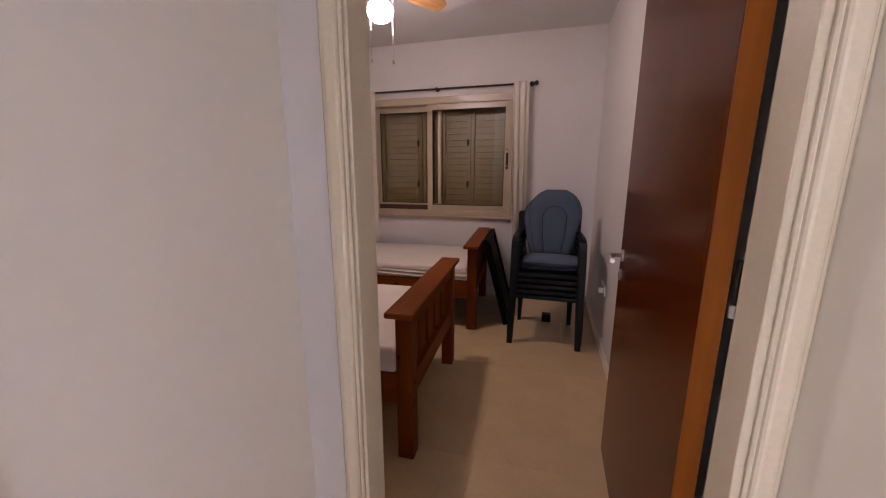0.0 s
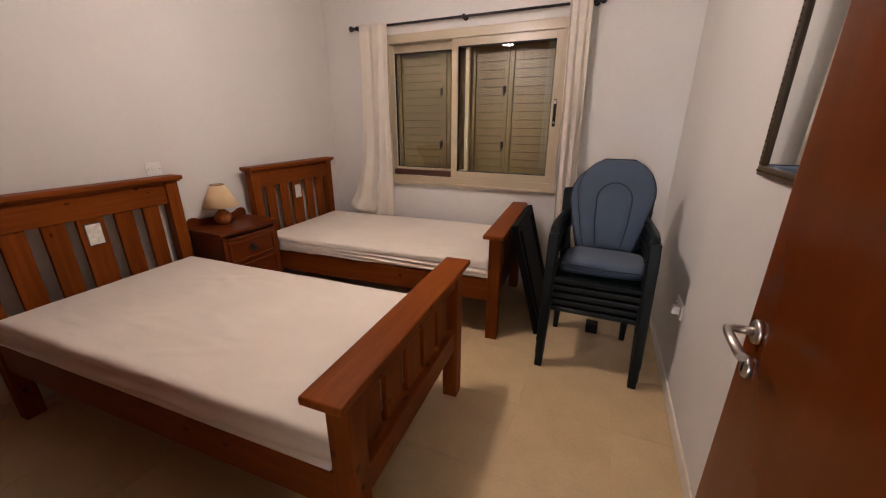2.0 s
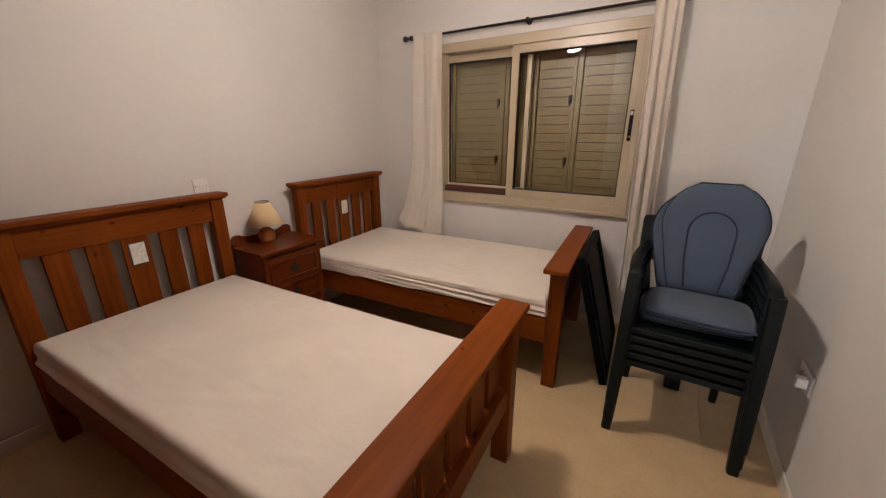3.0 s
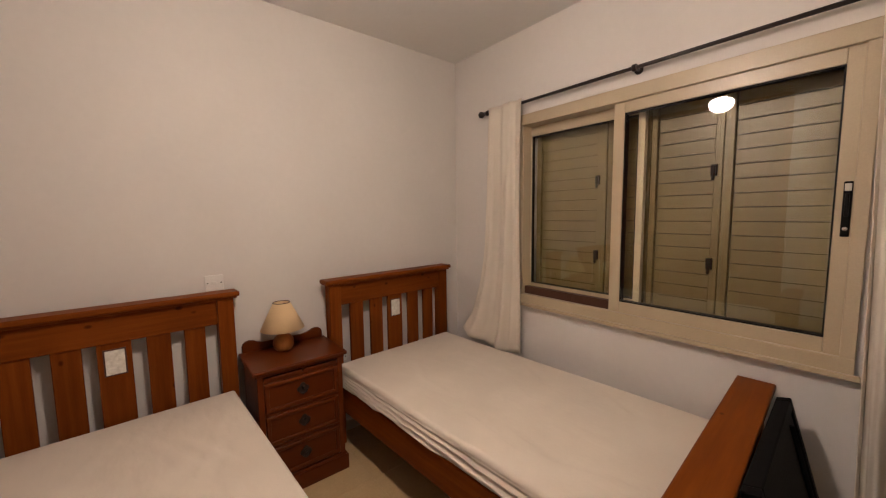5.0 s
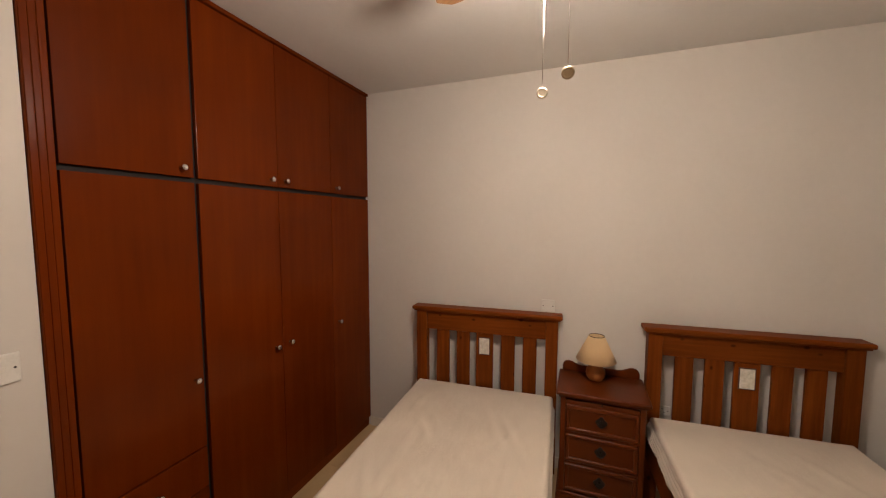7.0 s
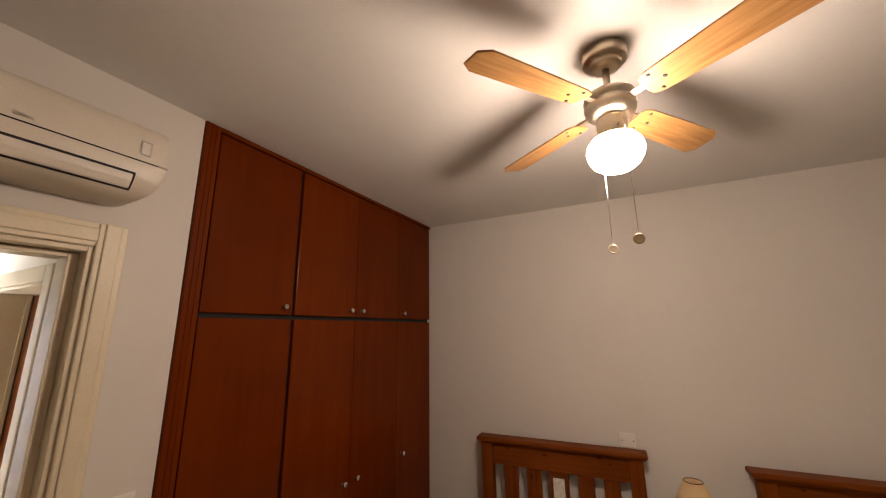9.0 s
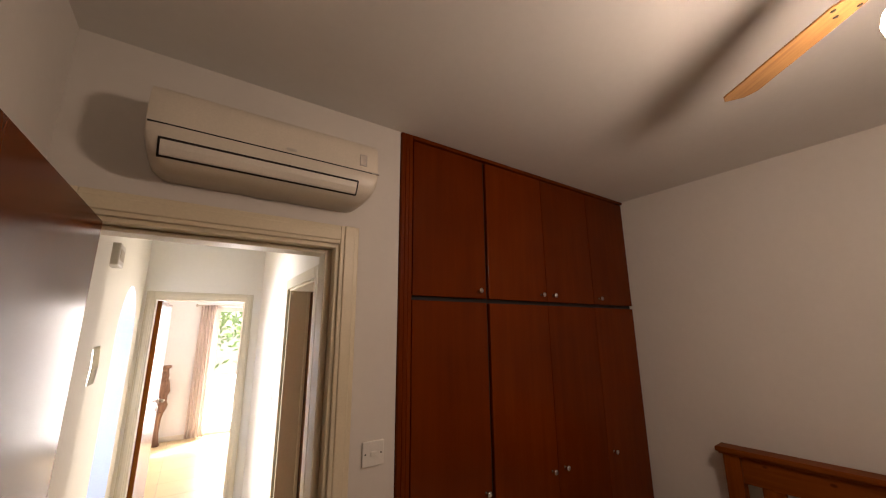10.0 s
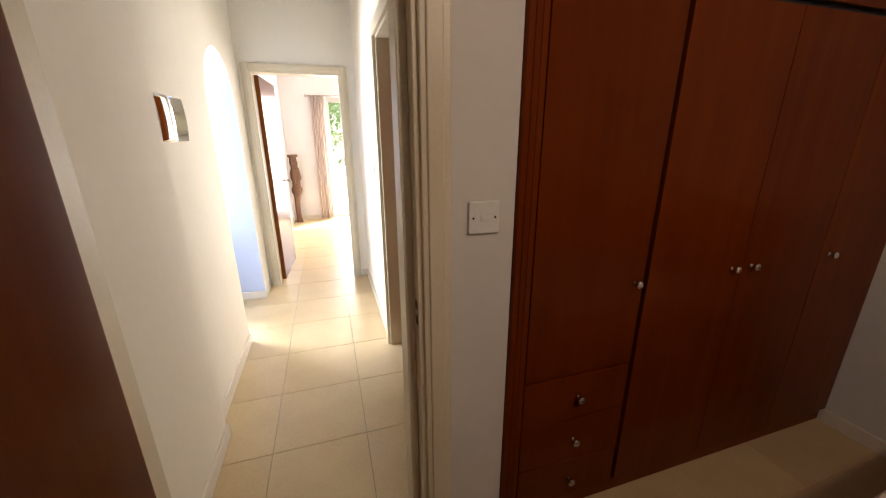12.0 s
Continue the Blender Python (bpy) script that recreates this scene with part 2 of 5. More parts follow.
GLASS, glass_tree, glass_b = material("window_glass", 0.0)
glass_b.inputs["Transmission Weight"].default_value = 1.0
glass_b.inputs["IOR"].default_value = 1.45
glass_b.inputs["Base Color"].default_value = (0.93, 0.95, 0.93, 1)
MIRROR, mirror_tree, mirror_b = material("mirror_silver", 0.015, 1.0)
mirror_b.inputs["Base Color"].default_value = (0.86, 0.88, 0.86, 1)
GLOBE, globe_tree, globe_b = material("lit_opal_glass", 0.3)
globe_b.inputs["Base Color"].default_value = (0.9, 0.88, 0.82, 1)
globe_b.inputs["Emission Color"].default_value = LAMP_COLOR
globe_b.inputs["Emission Strength"].default_value = LAMP
LEAFY = cloth_material("tree_leaves", (0.20, 0.34, 0.08), (0.32, 0.50, 0.16), 6, 0.6, 0.5)
BARK = two_scale("tree_bark", (0.10, 0.07, 0.05), (0.18, 0.13, 0.09), 0.9, 30, 4, 0.5, 0.01)
EARTH = two_scale("dry_ground", (0.30, 0.25, 0.17), (0.38, 0.33, 0.24), 0.95, 3, 0.2)
PAVING = two_scale("terrace_paving", (0.52, 0.48, 0.42), (0.60, 0.56, 0.49), 0.7, 30, 1.5)
RENDERED = two_scale("outer_render", (0.66, 0.62, 0.54), (0.72, 0.68, 0.60), 0.9, 40, 1)

# ---- mesh helpers ----


def box(bm, x0, x1, y0, y1, z0, z1, bevel=0.0, seg=2):
    m = Matrix.Translation(((x0 + x1) / 2, (y0 + y1) / 2, (z0 + z1) / 2)) @ Matrix.Diagonal((x1 - x0, y1 - y0, z1 - z0, 1))
    r = bmesh.ops.create_cube(bm, size=1.0, matrix=m)
    if bevel:
        edges = list({e for v in r["verts"] for e in v.link_edges})
        bmesh.ops.bevel(bm, geom=edges, offset=bevel, segments=seg, profile=0.5, affect='EDGES')
    return bm


def boxed(*size, bevel=0.0, seg=2):
    return box(bmesh.new(), *size, bevel=bevel, seg=seg)


def lathe(bm, profile, at=(0, 0, 0), seg=24, axis='Z', smooth=True):
    """Turns (radius, height) pairs round an axis through at."""
    rings = []
    for r, h in profile:
        ring = []
        for i in range(seg):
            a = 2 * math.pi * i / seg
            p = (r * math.cos(a), r * math.sin(a), h)
            p = {'Z': p, 'Y': (p[0], p[2], p[1]), 'X': (p[2], p[0], p[1])}[axis]
            ring.append(bm.verts.new((at[0] + p[0], at[1] + p[1], at[2] + p[2])))
        rings.append(ring)
    for a, b in zip(rings, rings[1:]):
        for i in range(seg):
            f = bm.faces.new((a[i], a[(i + 1) % seg], b[(i + 1) % seg], b[i]))
            f.smooth = smooth
    for ring in (rings[0], rings[-1]):
        bm.faces.new(ring)
    bmesh.ops.recalc_face_normals(bm, faces=bm.faces)
    return bm


def tube(bm, points, radius, seg=10):
    """A round bar through the points."""
    pts = [Vector(p) for p in points]
    radii = radius if isinstance(radius, (list, tuple)) else [radius] * len(pts)
    rings, side = [], None
    for i, p in enumerate(pts):
        d = (pts[min(i + 1, len(pts) - 1)] - pts[max(i - 1, 0)]).normalized()
        side = (side - d * side.dot(d)).normalized() if side else d.orthogonal().normalized()
        up = d.cross(side)
        rings.append([bm.verts.new(p + radii[i] * (math.cos(2 * math.pi * k / seg) * side + math.sin(2 * math.pi * k / seg) * up)) for k in range(seg)])
    for a, b in zip(rings, rings[1:]):
        for k in range(seg):
            bm.faces.new((a[k], a[(k + 1) % seg], b[(k + 1) % seg], b[k])).smooth = True
    bm.faces.new(rings[0])
    bm.faces.new(rings[-1])
    bmesh.ops.recalc_face_normals(bm, faces=bm.faces)
    return bm


def prism(bm, outline, axis, a, b, bevel=0.0):
    """A flat outline given thickness from a to b along an axis."""
    def place(u, v, w):
        return {'x': (w, u, v), 'y': (u, w, v), 'z': (u, v, w)}[axis]
    low = [bm.verts.new(place(u, v, a)) for u, v in outline]
    top = [bm.verts.new(place(u, v, b)) for u, v in outline]
    made = [bm.faces.new(low), bm.faces.new(top)]
    n = len(outline)
    for i in range(n):
        made.append(bm.faces.new((low[i], low[(i + 1) % n], top[(i + 1) % n], top[i])))
    bmesh.ops.recalc_face_normals(bm, faces=made)
    if bevel:
        rim = list({e for f in made[:2] for e in f.edges})
        bmesh.ops.bevel(bm, geom=rim, offset=bevel, segments=2, profile=0.5, affect='EDGES')
    return bm


def cushion(bm, sx, sy, thick, cuts=10, puff=0.5, outline=None):
    """A soft pad lying flat; outline(u, v) moves its rim."""
    n = cuts
    for side in (1, -1):
        grid = []
        for j in range(n + 1):
            row = []
            for i in range(n + 1):
                u, v = 2 * i / n - 1, 2 * j / n - 1
                e = max(0.0, (1 - abs(u) ** 4) * (1 - abs(v) ** 4)) ** puff
                x, y = outline(u, v) if outline else (u * sx / 2, v * sy / 2)
                row.append(bm.verts.new((x, y, side * thick / 2 * e)))
            grid.append(row)
        for j in range(n):
            for i in range(n):
                q = (grid[j][i], grid[j][i + 1], grid[j + 1][i + 1], grid[j + 1][i])
                bm.faces.new(q if side > 0 else q[::-1]).smooth = True
    bmesh.ops.remove_doubles(bm, verts=bm.verts, dist=1e-5)
    return bm


def part(name, bm, mat, parent, label=""):
    """Links a bmesh as one mesh under a thing or under a part."""
    mesh = bpy.data.meshes.new(name)
    bm.to_mesh(mesh)
    bm.free()
    mesh.materials.append(mat)
    ob = new(name, mesh)
    ob.parent = parent
    if label:
        tagged(ob, label)
    return ob


def part_turned(name, bm, mat, parent, m, label=""):
    bm.transform(m)
    return part(name, bm, mat, parent, label)


def thing(name, label, category, at=None, group="", kind=""):
    ob = new(name)
    ob.empty_display_size = 0.1
    ob.matrix_basis = at or Matrix()
    return tagged(ob, label, category, group, kind)


def solid(name, bm, mat, label, category, kind="", group="", at=None):
    ob = part(name, bm, mat, None)
    if at:
        ob.matrix_basis = at
    return tagged(ob, label, category, group, kind)


def structure(name, bm, mat, label, category):
    return solid(name, bm, mat, label, category, "structure")


# ---- the room's shell ----
EAST, NORTH, TOP = 3.105, 3.18, 2.711
WX0, WX1, WZ0, WZ1 = 0.70, 2.255, 0.875, 2.145
DX0, DX1, DZ = 2.210, 3.030, 2.106

floor = structure("floor", boxed(-0.25, EAST + 0.2, -0.06, 3.5, -0.20, -0.0012), PALE_GROUT, "smooth beige floor tiles with hardly visible joints", "floor")
corridor_floor = structure("floor_corridor", boxed(-0.25, 5.4, -6.6, -0.06, -0.20, -0.004), GROUT, "pale beige square floor tiles with narrow grout joints", "floor")

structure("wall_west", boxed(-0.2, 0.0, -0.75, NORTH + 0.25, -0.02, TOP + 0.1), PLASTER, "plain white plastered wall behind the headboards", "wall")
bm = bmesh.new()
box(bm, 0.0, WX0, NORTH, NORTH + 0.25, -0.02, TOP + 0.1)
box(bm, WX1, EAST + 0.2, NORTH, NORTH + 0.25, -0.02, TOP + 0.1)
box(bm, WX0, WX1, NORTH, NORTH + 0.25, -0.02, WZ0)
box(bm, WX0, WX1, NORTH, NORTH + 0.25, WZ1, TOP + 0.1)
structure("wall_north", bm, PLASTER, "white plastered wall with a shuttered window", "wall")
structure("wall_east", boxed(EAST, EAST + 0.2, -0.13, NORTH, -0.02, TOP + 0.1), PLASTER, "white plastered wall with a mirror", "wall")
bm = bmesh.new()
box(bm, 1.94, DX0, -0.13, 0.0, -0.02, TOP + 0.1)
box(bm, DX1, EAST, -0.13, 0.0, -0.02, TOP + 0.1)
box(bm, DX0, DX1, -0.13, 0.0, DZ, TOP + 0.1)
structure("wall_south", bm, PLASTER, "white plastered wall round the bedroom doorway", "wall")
bm = bmesh.new()
box(bm, 0.0, 1.95, -0.75, -0.62, -0.02, TOP + 0.1)
structure("wall_behind_wardrobe", bm, PLASTER, "plain wall at the back of the wardrobe recess", "wall")
structure("ceiling", boxed(-0.2, EAST + 0.2, -0.75, NORTH + 0.25, TOP, TOP + 0.14), CEILING, "plain white painted bedroom ceiling", "ceiling")

# corridor: west side with a closed door, east side with an arch, end wall with a doorway
CW, CE, CEND = 2.10, 3.118, -3.0
SD0, SD1 = -1.50, -0.72
bm = bmesh.new()
box(bm, CW - 0.20, CW, -0.72, -0.13, -0.02, TOP + 0.1)
box(bm, CW - 0.20, CW, CEND, SD0, -0.02, TOP + 0.1)
box(bm, CW - 0.20, CW, SD0, SD1, 2.07, TOP + 0.1)
structure("wall_corridor_west", bm, CORRIDOR, "cream plastered corridor wall with a side door", "wall")
structure("wall_corridor_pier", boxed(CE - 0.056, CE + 0.2, -0.87, -0.13, -0.02, TOP + 0.1), CORRIDOR, "cream plastered wall that stands slightly proud", "wall")

# arched wall, its opening cut out of the outline
A0, A1, SPRING = -2.70, -1.85, 1.68
outline = [(-0.87, -0.02), (A1, -0.02), (A1, SPRING)]
ar = (A1 - A0) / 2
for i in range(1, 24):
    a = math.pi * i / 24
    outline.append(((A0 + A1) / 2 + ar * math.cos(a), SPRING + ar * 0.98 * math.sin(a)))
outline += [(A0, SPRING), (A0, -0.02), (CEND, -0.02), (CEND, TOP + 0.1), (-0.87, TOP + 0.1)]
arch_wall = structure("wall_arch", prism(bmesh.new(), outline, 'x', CE, CE + 0.24), CORRIDOR, "cream plastered wall with a round-headed arched opening, its reveal coloured pale blue for sky light", "wall")
# The reveal's faces take the blue that stands for sky light.
arch_wall.data.materials.append(SKY_TINTED_WALL)
for f in arch_wall.data.polygons:
    if A0 - 0.01 < f.center.y < A1 + 0.01 and abs(f.normal.x) < 0.5 and 0.2 < f.center.z < 2.3:
        f.material_index = 1
FX0, FX1, FZ = 2.232, 3.035, 2.070
bm = bmesh.new()
box(bm, CW - 0.16, FX0, CEND - 0.14, CEND, -0.02, TOP + 0.1)
box(bm, FX1, CE + 0.24, CEND - 0.14, CEND, -0.02, TOP + 0.1)
box(bm, FX0, FX1, CEND - 0.14, CEND, FZ, TOP + 0.1)
structure("wall_corridor_end", bm, CORRIDOR, "cream plastered wall with a doorway to a bright room", "wall")
structure("ceiling_corridor", boxed(CW - 0.16, CE + 0.24, CEND - 0.14, -0.13, TOP, TOP + 0.14), WHITE_WALL, "plain white painted corridor ceiling", "ceiling")

# bright room beyond the corridor
bm = bmesh.new()
box(bm, 0.3, 0.75, -6.55, -6.35, -0.02, TOP + 0.1)
box(bm, 2.36, 3.3, -6.55, -6.35, -0.02, TOP + 0.1)
box(bm, 0.75, 2.36, -6.55, -6.35, 2.16, TOP + 0.1)
structure("wall_far_room_south", bm, WHITE_WALL, "white plastered wall with a tall patio window", "wall")
structure("wall_far_room_east", boxed(3.10, 3.3, -6.35, CEND - 0.14, -0.02, TOP + 0.1), WHITE_WALL, "white plastered wall of the far room", "wall")
structure("wall_far_room_west", boxed(0.1, 0.3, -6.55, CEND - 0.14, -0.02, TOP + 0.1), WHITE_WALL, "white plastered wall of the far room", "wall")
structure("wall_far_room_north", boxed(0.1, CW - 0.16, CEND - 0.14, CEND, -0.02, TOP + 0.1), WHITE_WALL, "white plastered wall of the far room", "wall")
structure("ceiling_far_room", boxed(0.1, 3.3, -6.55, CEND - 0.14, TOP + 0.0, TOP + 0.14), CEILING, "plain white ceiling of the far room", "ceiling")

# stair hall behind the arch
bm = bmesh.new()
box(bm, 5.1, 5.3, -4.0, -3.8, -0.02, TOP + 0.1)
box(bm, 5.1, 5.3, -2.6, -1.0, -0.02, TOP + 0.1)
box(bm, 5.1, 5.3, -3.8, -2.6, -0.02, 0.7)
box(bm, 5.1, 5.3, -3.8, -2.6, 2.3, TOP + 0.1)
structure("wall_stair_hall_east", bm, WHITE_WALL, "white plastered wall with a window", "wall")
bm = bmesh.new()
box(bm, CE + 0.24, 5.3, -4.1, -3.9, -0.02, TOP + 0.1)
# Both blue walls carry the sky's tint in their colour.
structure("wall_stair_hall_south", bm, SKY_TINTED_WALL, "plastered wall of the stair hall, coloured pale blue for sky light", "wall")
structure("wall_stair_hall_north", boxed(CE + 0.24, 5.3, -1.1, -0.9, -0.02, TOP + 0.1), SKY_TINTED_WALL, "plastered wall of the stair hall, coloured pale blue for sky light", "wall")
structure("ceiling_stair_hall", boxed(CE + 0.24, 5.3, -4.1, -0.9, TOP, TOP + 0.14), CEILING, "plain white ceiling of the stair hall", "ceiling")
structure("stair_parapet", boxed(3.40, 3.52, -3.6, -2.28, -0.02, 0.66, bevel=0.03, seg=3), WHITE_WALL, "low white plastered parapet with a rounded top", "parapet")


def skirting(x0, x1, y0, y1, high=0.075):
    structure("baseboard", boxed(x0, x1, y0, y1, -0.002, high, bevel=0.003, seg=1), SKIRT, "beige tile skirting along the foot of the wall", "skirting")


skirting(EAST - 0.011, EAST, 0.02, NORTH)
skirting(0.0, 0.011, 0.0, NORTH)
skirting(0.011, EAST - 0.011, NORTH - 0.011, NORTH)
skirting(1.942, 2.136, 0.0, 0.011)
skirting(CE - 0.068, CE - 0.056, -0.87, -0.158)
skirting(CE - 0.012, CE, A1, -0.882)
skirting(CE - 0.068, CE, -0.882, -0.87)
skirting(CE - 0.012, CE, CEND, A0)
skirting(CE - 0.012, CE + 0.24, A0, A0 + 0.012)
skirting(CW, CW + 0.012, CEND, SD0 - 0.075)
skirting(CW, CW + 0.012, -0.645, -0.15)
skirting(CW + 0.012, FX0 - 0.07, CEND, CEND + 0.012)
skirting(2.36, 3.09, -6.35, -6.338)
skirting(3.088, 3.10, -6.338, -3.2)


# ---- doors ----
def door_lining(name, x0, x1, y0, y1, top, label, hinge=0.022):
    """A lining round an opening in a wall that runs along x, with moulded architraves on both faces."""
    t = thing(name, label, "door frame", kind="structure")
    w = 0.022
    part("jamb", boxed(x0 - 0.002, x0 + w, y0 - 0.004, y1 + 0.004, 0, top, bevel=0.002, seg=1), CREAM, t)
    part("jamb", boxed(x1 - hinge, x1 + 0.002, y0 - 0.004, y1 + 0.004, 0, top, bevel=0.002, seg=1), CREAM, t)
    part("head", boxed(x0 + w, x1 - hinge, y0 - 0.004, y1 + 0.004, top - w, top + 0.002, bevel=0.002, seg=1), CREAM, t)
    return t


def architrave(parent, x0, x1, top, y, out, wide=0.075, foot=0.0, steps=((0.0, 1.0, 0.013), (0.20, 0.76, 0.019)), ease=0.005):
    """Three moulded strips round an opening on the face at y, standing out by the sign of out."""
    def strip(a0, a1, b0, b1, upright, inner_first):
        bm = bmesh.new()
        for k, (s0, s1, d) in enumerate(steps):
            lo, hi = sorted((y, y + out * d))
            if not inner_first:
                s0, s1 = 1 - s1, 1 - s0
            if upright:
                box(bm, a0 + (a1 - a0) * s0, a0 + (a1 - a0) * s1, lo, hi, b0, b1 + 0.0005 * k, bevel=ease, seg=3)
            else:
                box(bm, a0 - 0.0005 * k, a1 + 0.0005 * k, lo, hi, b0 + (b1 - b0) * s0, b0 + (b1 - b0) * s1, bevel=ease, seg=3)
        return bm
    part("architrave", strip(x0 - wide, x0, foot, top + wide, True, False), CREAM, parent)
    part("architrave", strip(x1, x1 + wide, foot, top + wide, True, True), CREAM, parent)
    part("architrave", strip(x0, x1, top, top + wide, False, True), CREAM, parent)


def lever(parent, x, y, z, side, along):
    """A steel lever handle with its roses; side is the way it stands out along x, along the way it points along y."""
    rose = lathe(bmesh.new(), [(0.001, -0.009), (0.024, -0.009), (0.026, -0.006), (0.026, 0.0)] if side < 0 else [(0.026, 0.0), (0.026, 0.006), (0.024, 0.009), (0.001, 0.009)], (x, y, z), 24, 'X')
    h = part("door_handle", rose, STEEL, parent, "brushed steel lever handle")
    bm = bmesh.new()
    o = side * 0.058
    tube(bm, [(x, y, z), (x + o * 0.75, y, z), (x + o * 0.93, y + along * 0.006, z), (x + o, y + along * 0.022, z), (x + o, y + along * 0.12, z)], 0.0095, 14)
    part("lever", bm, STEEL, h)
    part("key_rose", lathe(bmesh.new(), [(0.001, -0.009), (0.023, -0.009), (0.025, -0.006), (0.025, 0.0)] if side < 0 else [(0.025, 0.0), (0.025, 0.006), (0.023, 0.009), (0.001, 0.009)], (x, y, z - 0.085), 24, 'X'), STEEL, h)
    part("keyhole", boxed(x + side * 0.0095 - 0.001, x + side * 0.0095 + 0.001, y - 0.003, y + 0.003, z - 0.098, z - 0.074), BLACK, h)


lining = door_lining("door_frame_1", DX0, DX1, -0.13, 0.0, DZ, "cream painted bedroom door frame with moulded architraves", 0.003)
architrave(lining, DX0 + 0.008, DX1 - 0.006, DZ - 0.006, 0.004, 1, 0.080)
STOP = 2.260
architrave(lining, STOP - 0.006, DX1 - 0.022, DZ - 0.024, -0.134, -1, 0.052, steps=((0.0, 1.0, 0.013), (0.12, 0.80, 0.022)), ease=0.009)
part("door_stop", boxed(DX0 + 0.022, STOP, -0.134, -0.045, 0, DZ - 0.022, bevel=0.003), CREAM, lining)
part("door_stop", boxed(DX1 - 0.035, DX1 - 0.003, -0.134, -0.045, 0, DZ - 0.022, bevel=0.002, seg=1), CREAM, lining)
part("door_stop", boxed(STOP, DX1 - 0.035, -0.134, -0.045, DZ - 0.040, DZ - 0.022, bevel=0.002, seg=1), CREAM, lining)
for z in (1.020, 0.972):
    part("strike_plate", boxed(DX0 + 0.0215, DX0 + 0.0235, -0.029, -0.008, z - 0.013, z + 0.013), IRON, lining, "small dark strike hole")

# bedroom door, swung wide open beside the east wall
W, T = 0.915, 0.043
door = thing("door_1", "dark reddish-brown veneered flush door, wide open beside the wall", "door", pose(DOOR_X, 0.002, 0, 0, 0, DOOR_TURN), kind="structure")
part("leaf", boxed(-T + 0.003, -0.003, 0.003, W - 0.003, 0.008, 2.082, bevel=0.001, seg=1), LEAF["z"], door)
part("hinge_edge", boxed(-T, 0.0, 0.0, 0.003, 0.008, 2.082), EDGE, door, "orange-brown lipped door edge")
part("latch_edge", boxed(-T, 0.0, W - 0.003, W, 0.008, 2.082), EDGE, door)
part("face_veneer", boxed(-T, -T + 0.003, 0.003, W - 0.003, 0.008, 2.082), LEAF["z"], door)
part("face_veneer", boxed(-0.003, 0.0, 0.003, W - 0.003, 0.008, 2.082), LEAF["z"], door)
lever(door, -T, W - 0.055, 1.005, -1, -1)
lever(door, 0.0, W - 0.055, 1.005, 1, -1)
for z in (0.25, 1.142, 1.85):
    hg = lathe(bmesh.new(), [(0.0055, -0.045), (0.006, -0.043), (0.006, 0.043), (0.0055, 0.045)], (0.008, -0.010, z), 12)
    part("hinge", hg, IRON, door, "dark metal butt hinge")
part("door_stop_cap", lathe(bmesh.new(), [(0.0060, 0.0), (0.0068, 0.002), (0.0068, 0.022), (0.005, 0.025)], (0.008, -0.010, 1.070), 14), WHITE_PLASTIC, door)

# corridor's side door, shut at the back of its deep frame
side = thing("door_2", "brown veneered door, shut in its deep cream frame", "door", pose(CW - 0.20, SD0 + 0.032, 0), kind="structure")
part("leaf", boxed(0.015, 0.055, 0.0, SD1 - SD0 - 0.064, 0.008, 2.036, bevel=0.002, seg=1), LEAF["z"], side)
lever(side, 0.055, 0.66, 1.0, 1, -1)
sf = thing("door_frame_2", "cream painted door frame in the corridor", "door frame", kind="structure")
part("jamb", boxed(CW - 0.204, CW + 0.004, SD0 - 0.002, SD0 + 0.03, 0, 2.07, bevel=0.002, seg=1), CREAM, sf)
part("jamb", boxed(CW - 0.204, CW + 0.004, SD1 - 0.03, SD1 + 0.002, 0, 2.07, bevel=0.002, seg=1), CREAM, sf)
part("door_stop", boxed(CW - 0.143, CW - 0.123, SD0 + 0.03, SD0 + 0.040, 0, 2.04, bevel=0.002, seg=1), CREAM, sf)
part("door_stop", boxed(CW - 0.143, CW - 0.123, SD1 - 0.040, SD1 - 0.03, 0, 2.04, bevel=0.002, seg=1), CREAM, sf)
part("head", boxed(CW - 0.204, CW + 0.004, SD0 + 0.03, SD1 - 0.03, 2.04, 2.072, bevel=0.002, seg=1), CREAM, sf)
part("architrave", boxed(CW + 0.004, CW + 0.024, SD0 - 0.065, SD0 + 0.012, 0, 2.125, bevel=0.005), CREAM, sf)
part("architrave", boxed(CW + 0.004, CW + 0.024, SD1 - 0.012, SD1 + 0.065, 0, 2.125, bevel=0.005), CREAM, sf)
part("architrave", boxed(CW + 0.004, CW + 0.024, SD0 + 0.012, SD1 - 0.012, 2.053, 2.125, bevel=0.005), CREAM, sf)

# doorway at the corridor's end
end_lining = door_lining("door_frame_3", FX0, FX1, CEND - 0.14, CEND, FZ, "cream painted door frame at the corridor's end")
architrave(end_lining, FX0 + 0.008, FX1 - 0.006, FZ - 0.006, CEND + 0.004, 1, 0.062)
far_door = thing("door_3", "glossy reddish-brown veneered door, open into the bright room", "door", pose(3.012, CEND - 0.145, 0, 0, 0, 180 - 4.0), kind="structure")
part("leaf", boxed(0.0, 0.040, 0.003, 0.745, 0.008, 2.045, bevel=0.001, seg=1), LEAF["z"], far_door)
part("hinge_edge", boxed(0.0, 0.040, 0.0, 0.003, 0.008, 2.045), EDGE, far_door)
lever(far_door, 0.040, 0.69, 1.0, 1, -1)

# ---- window ----
window = thing("window_1", "cream aluminium sliding window with its louvred shutters closed behind it", "window", kind="structure")
FY = NORTH - 0.022
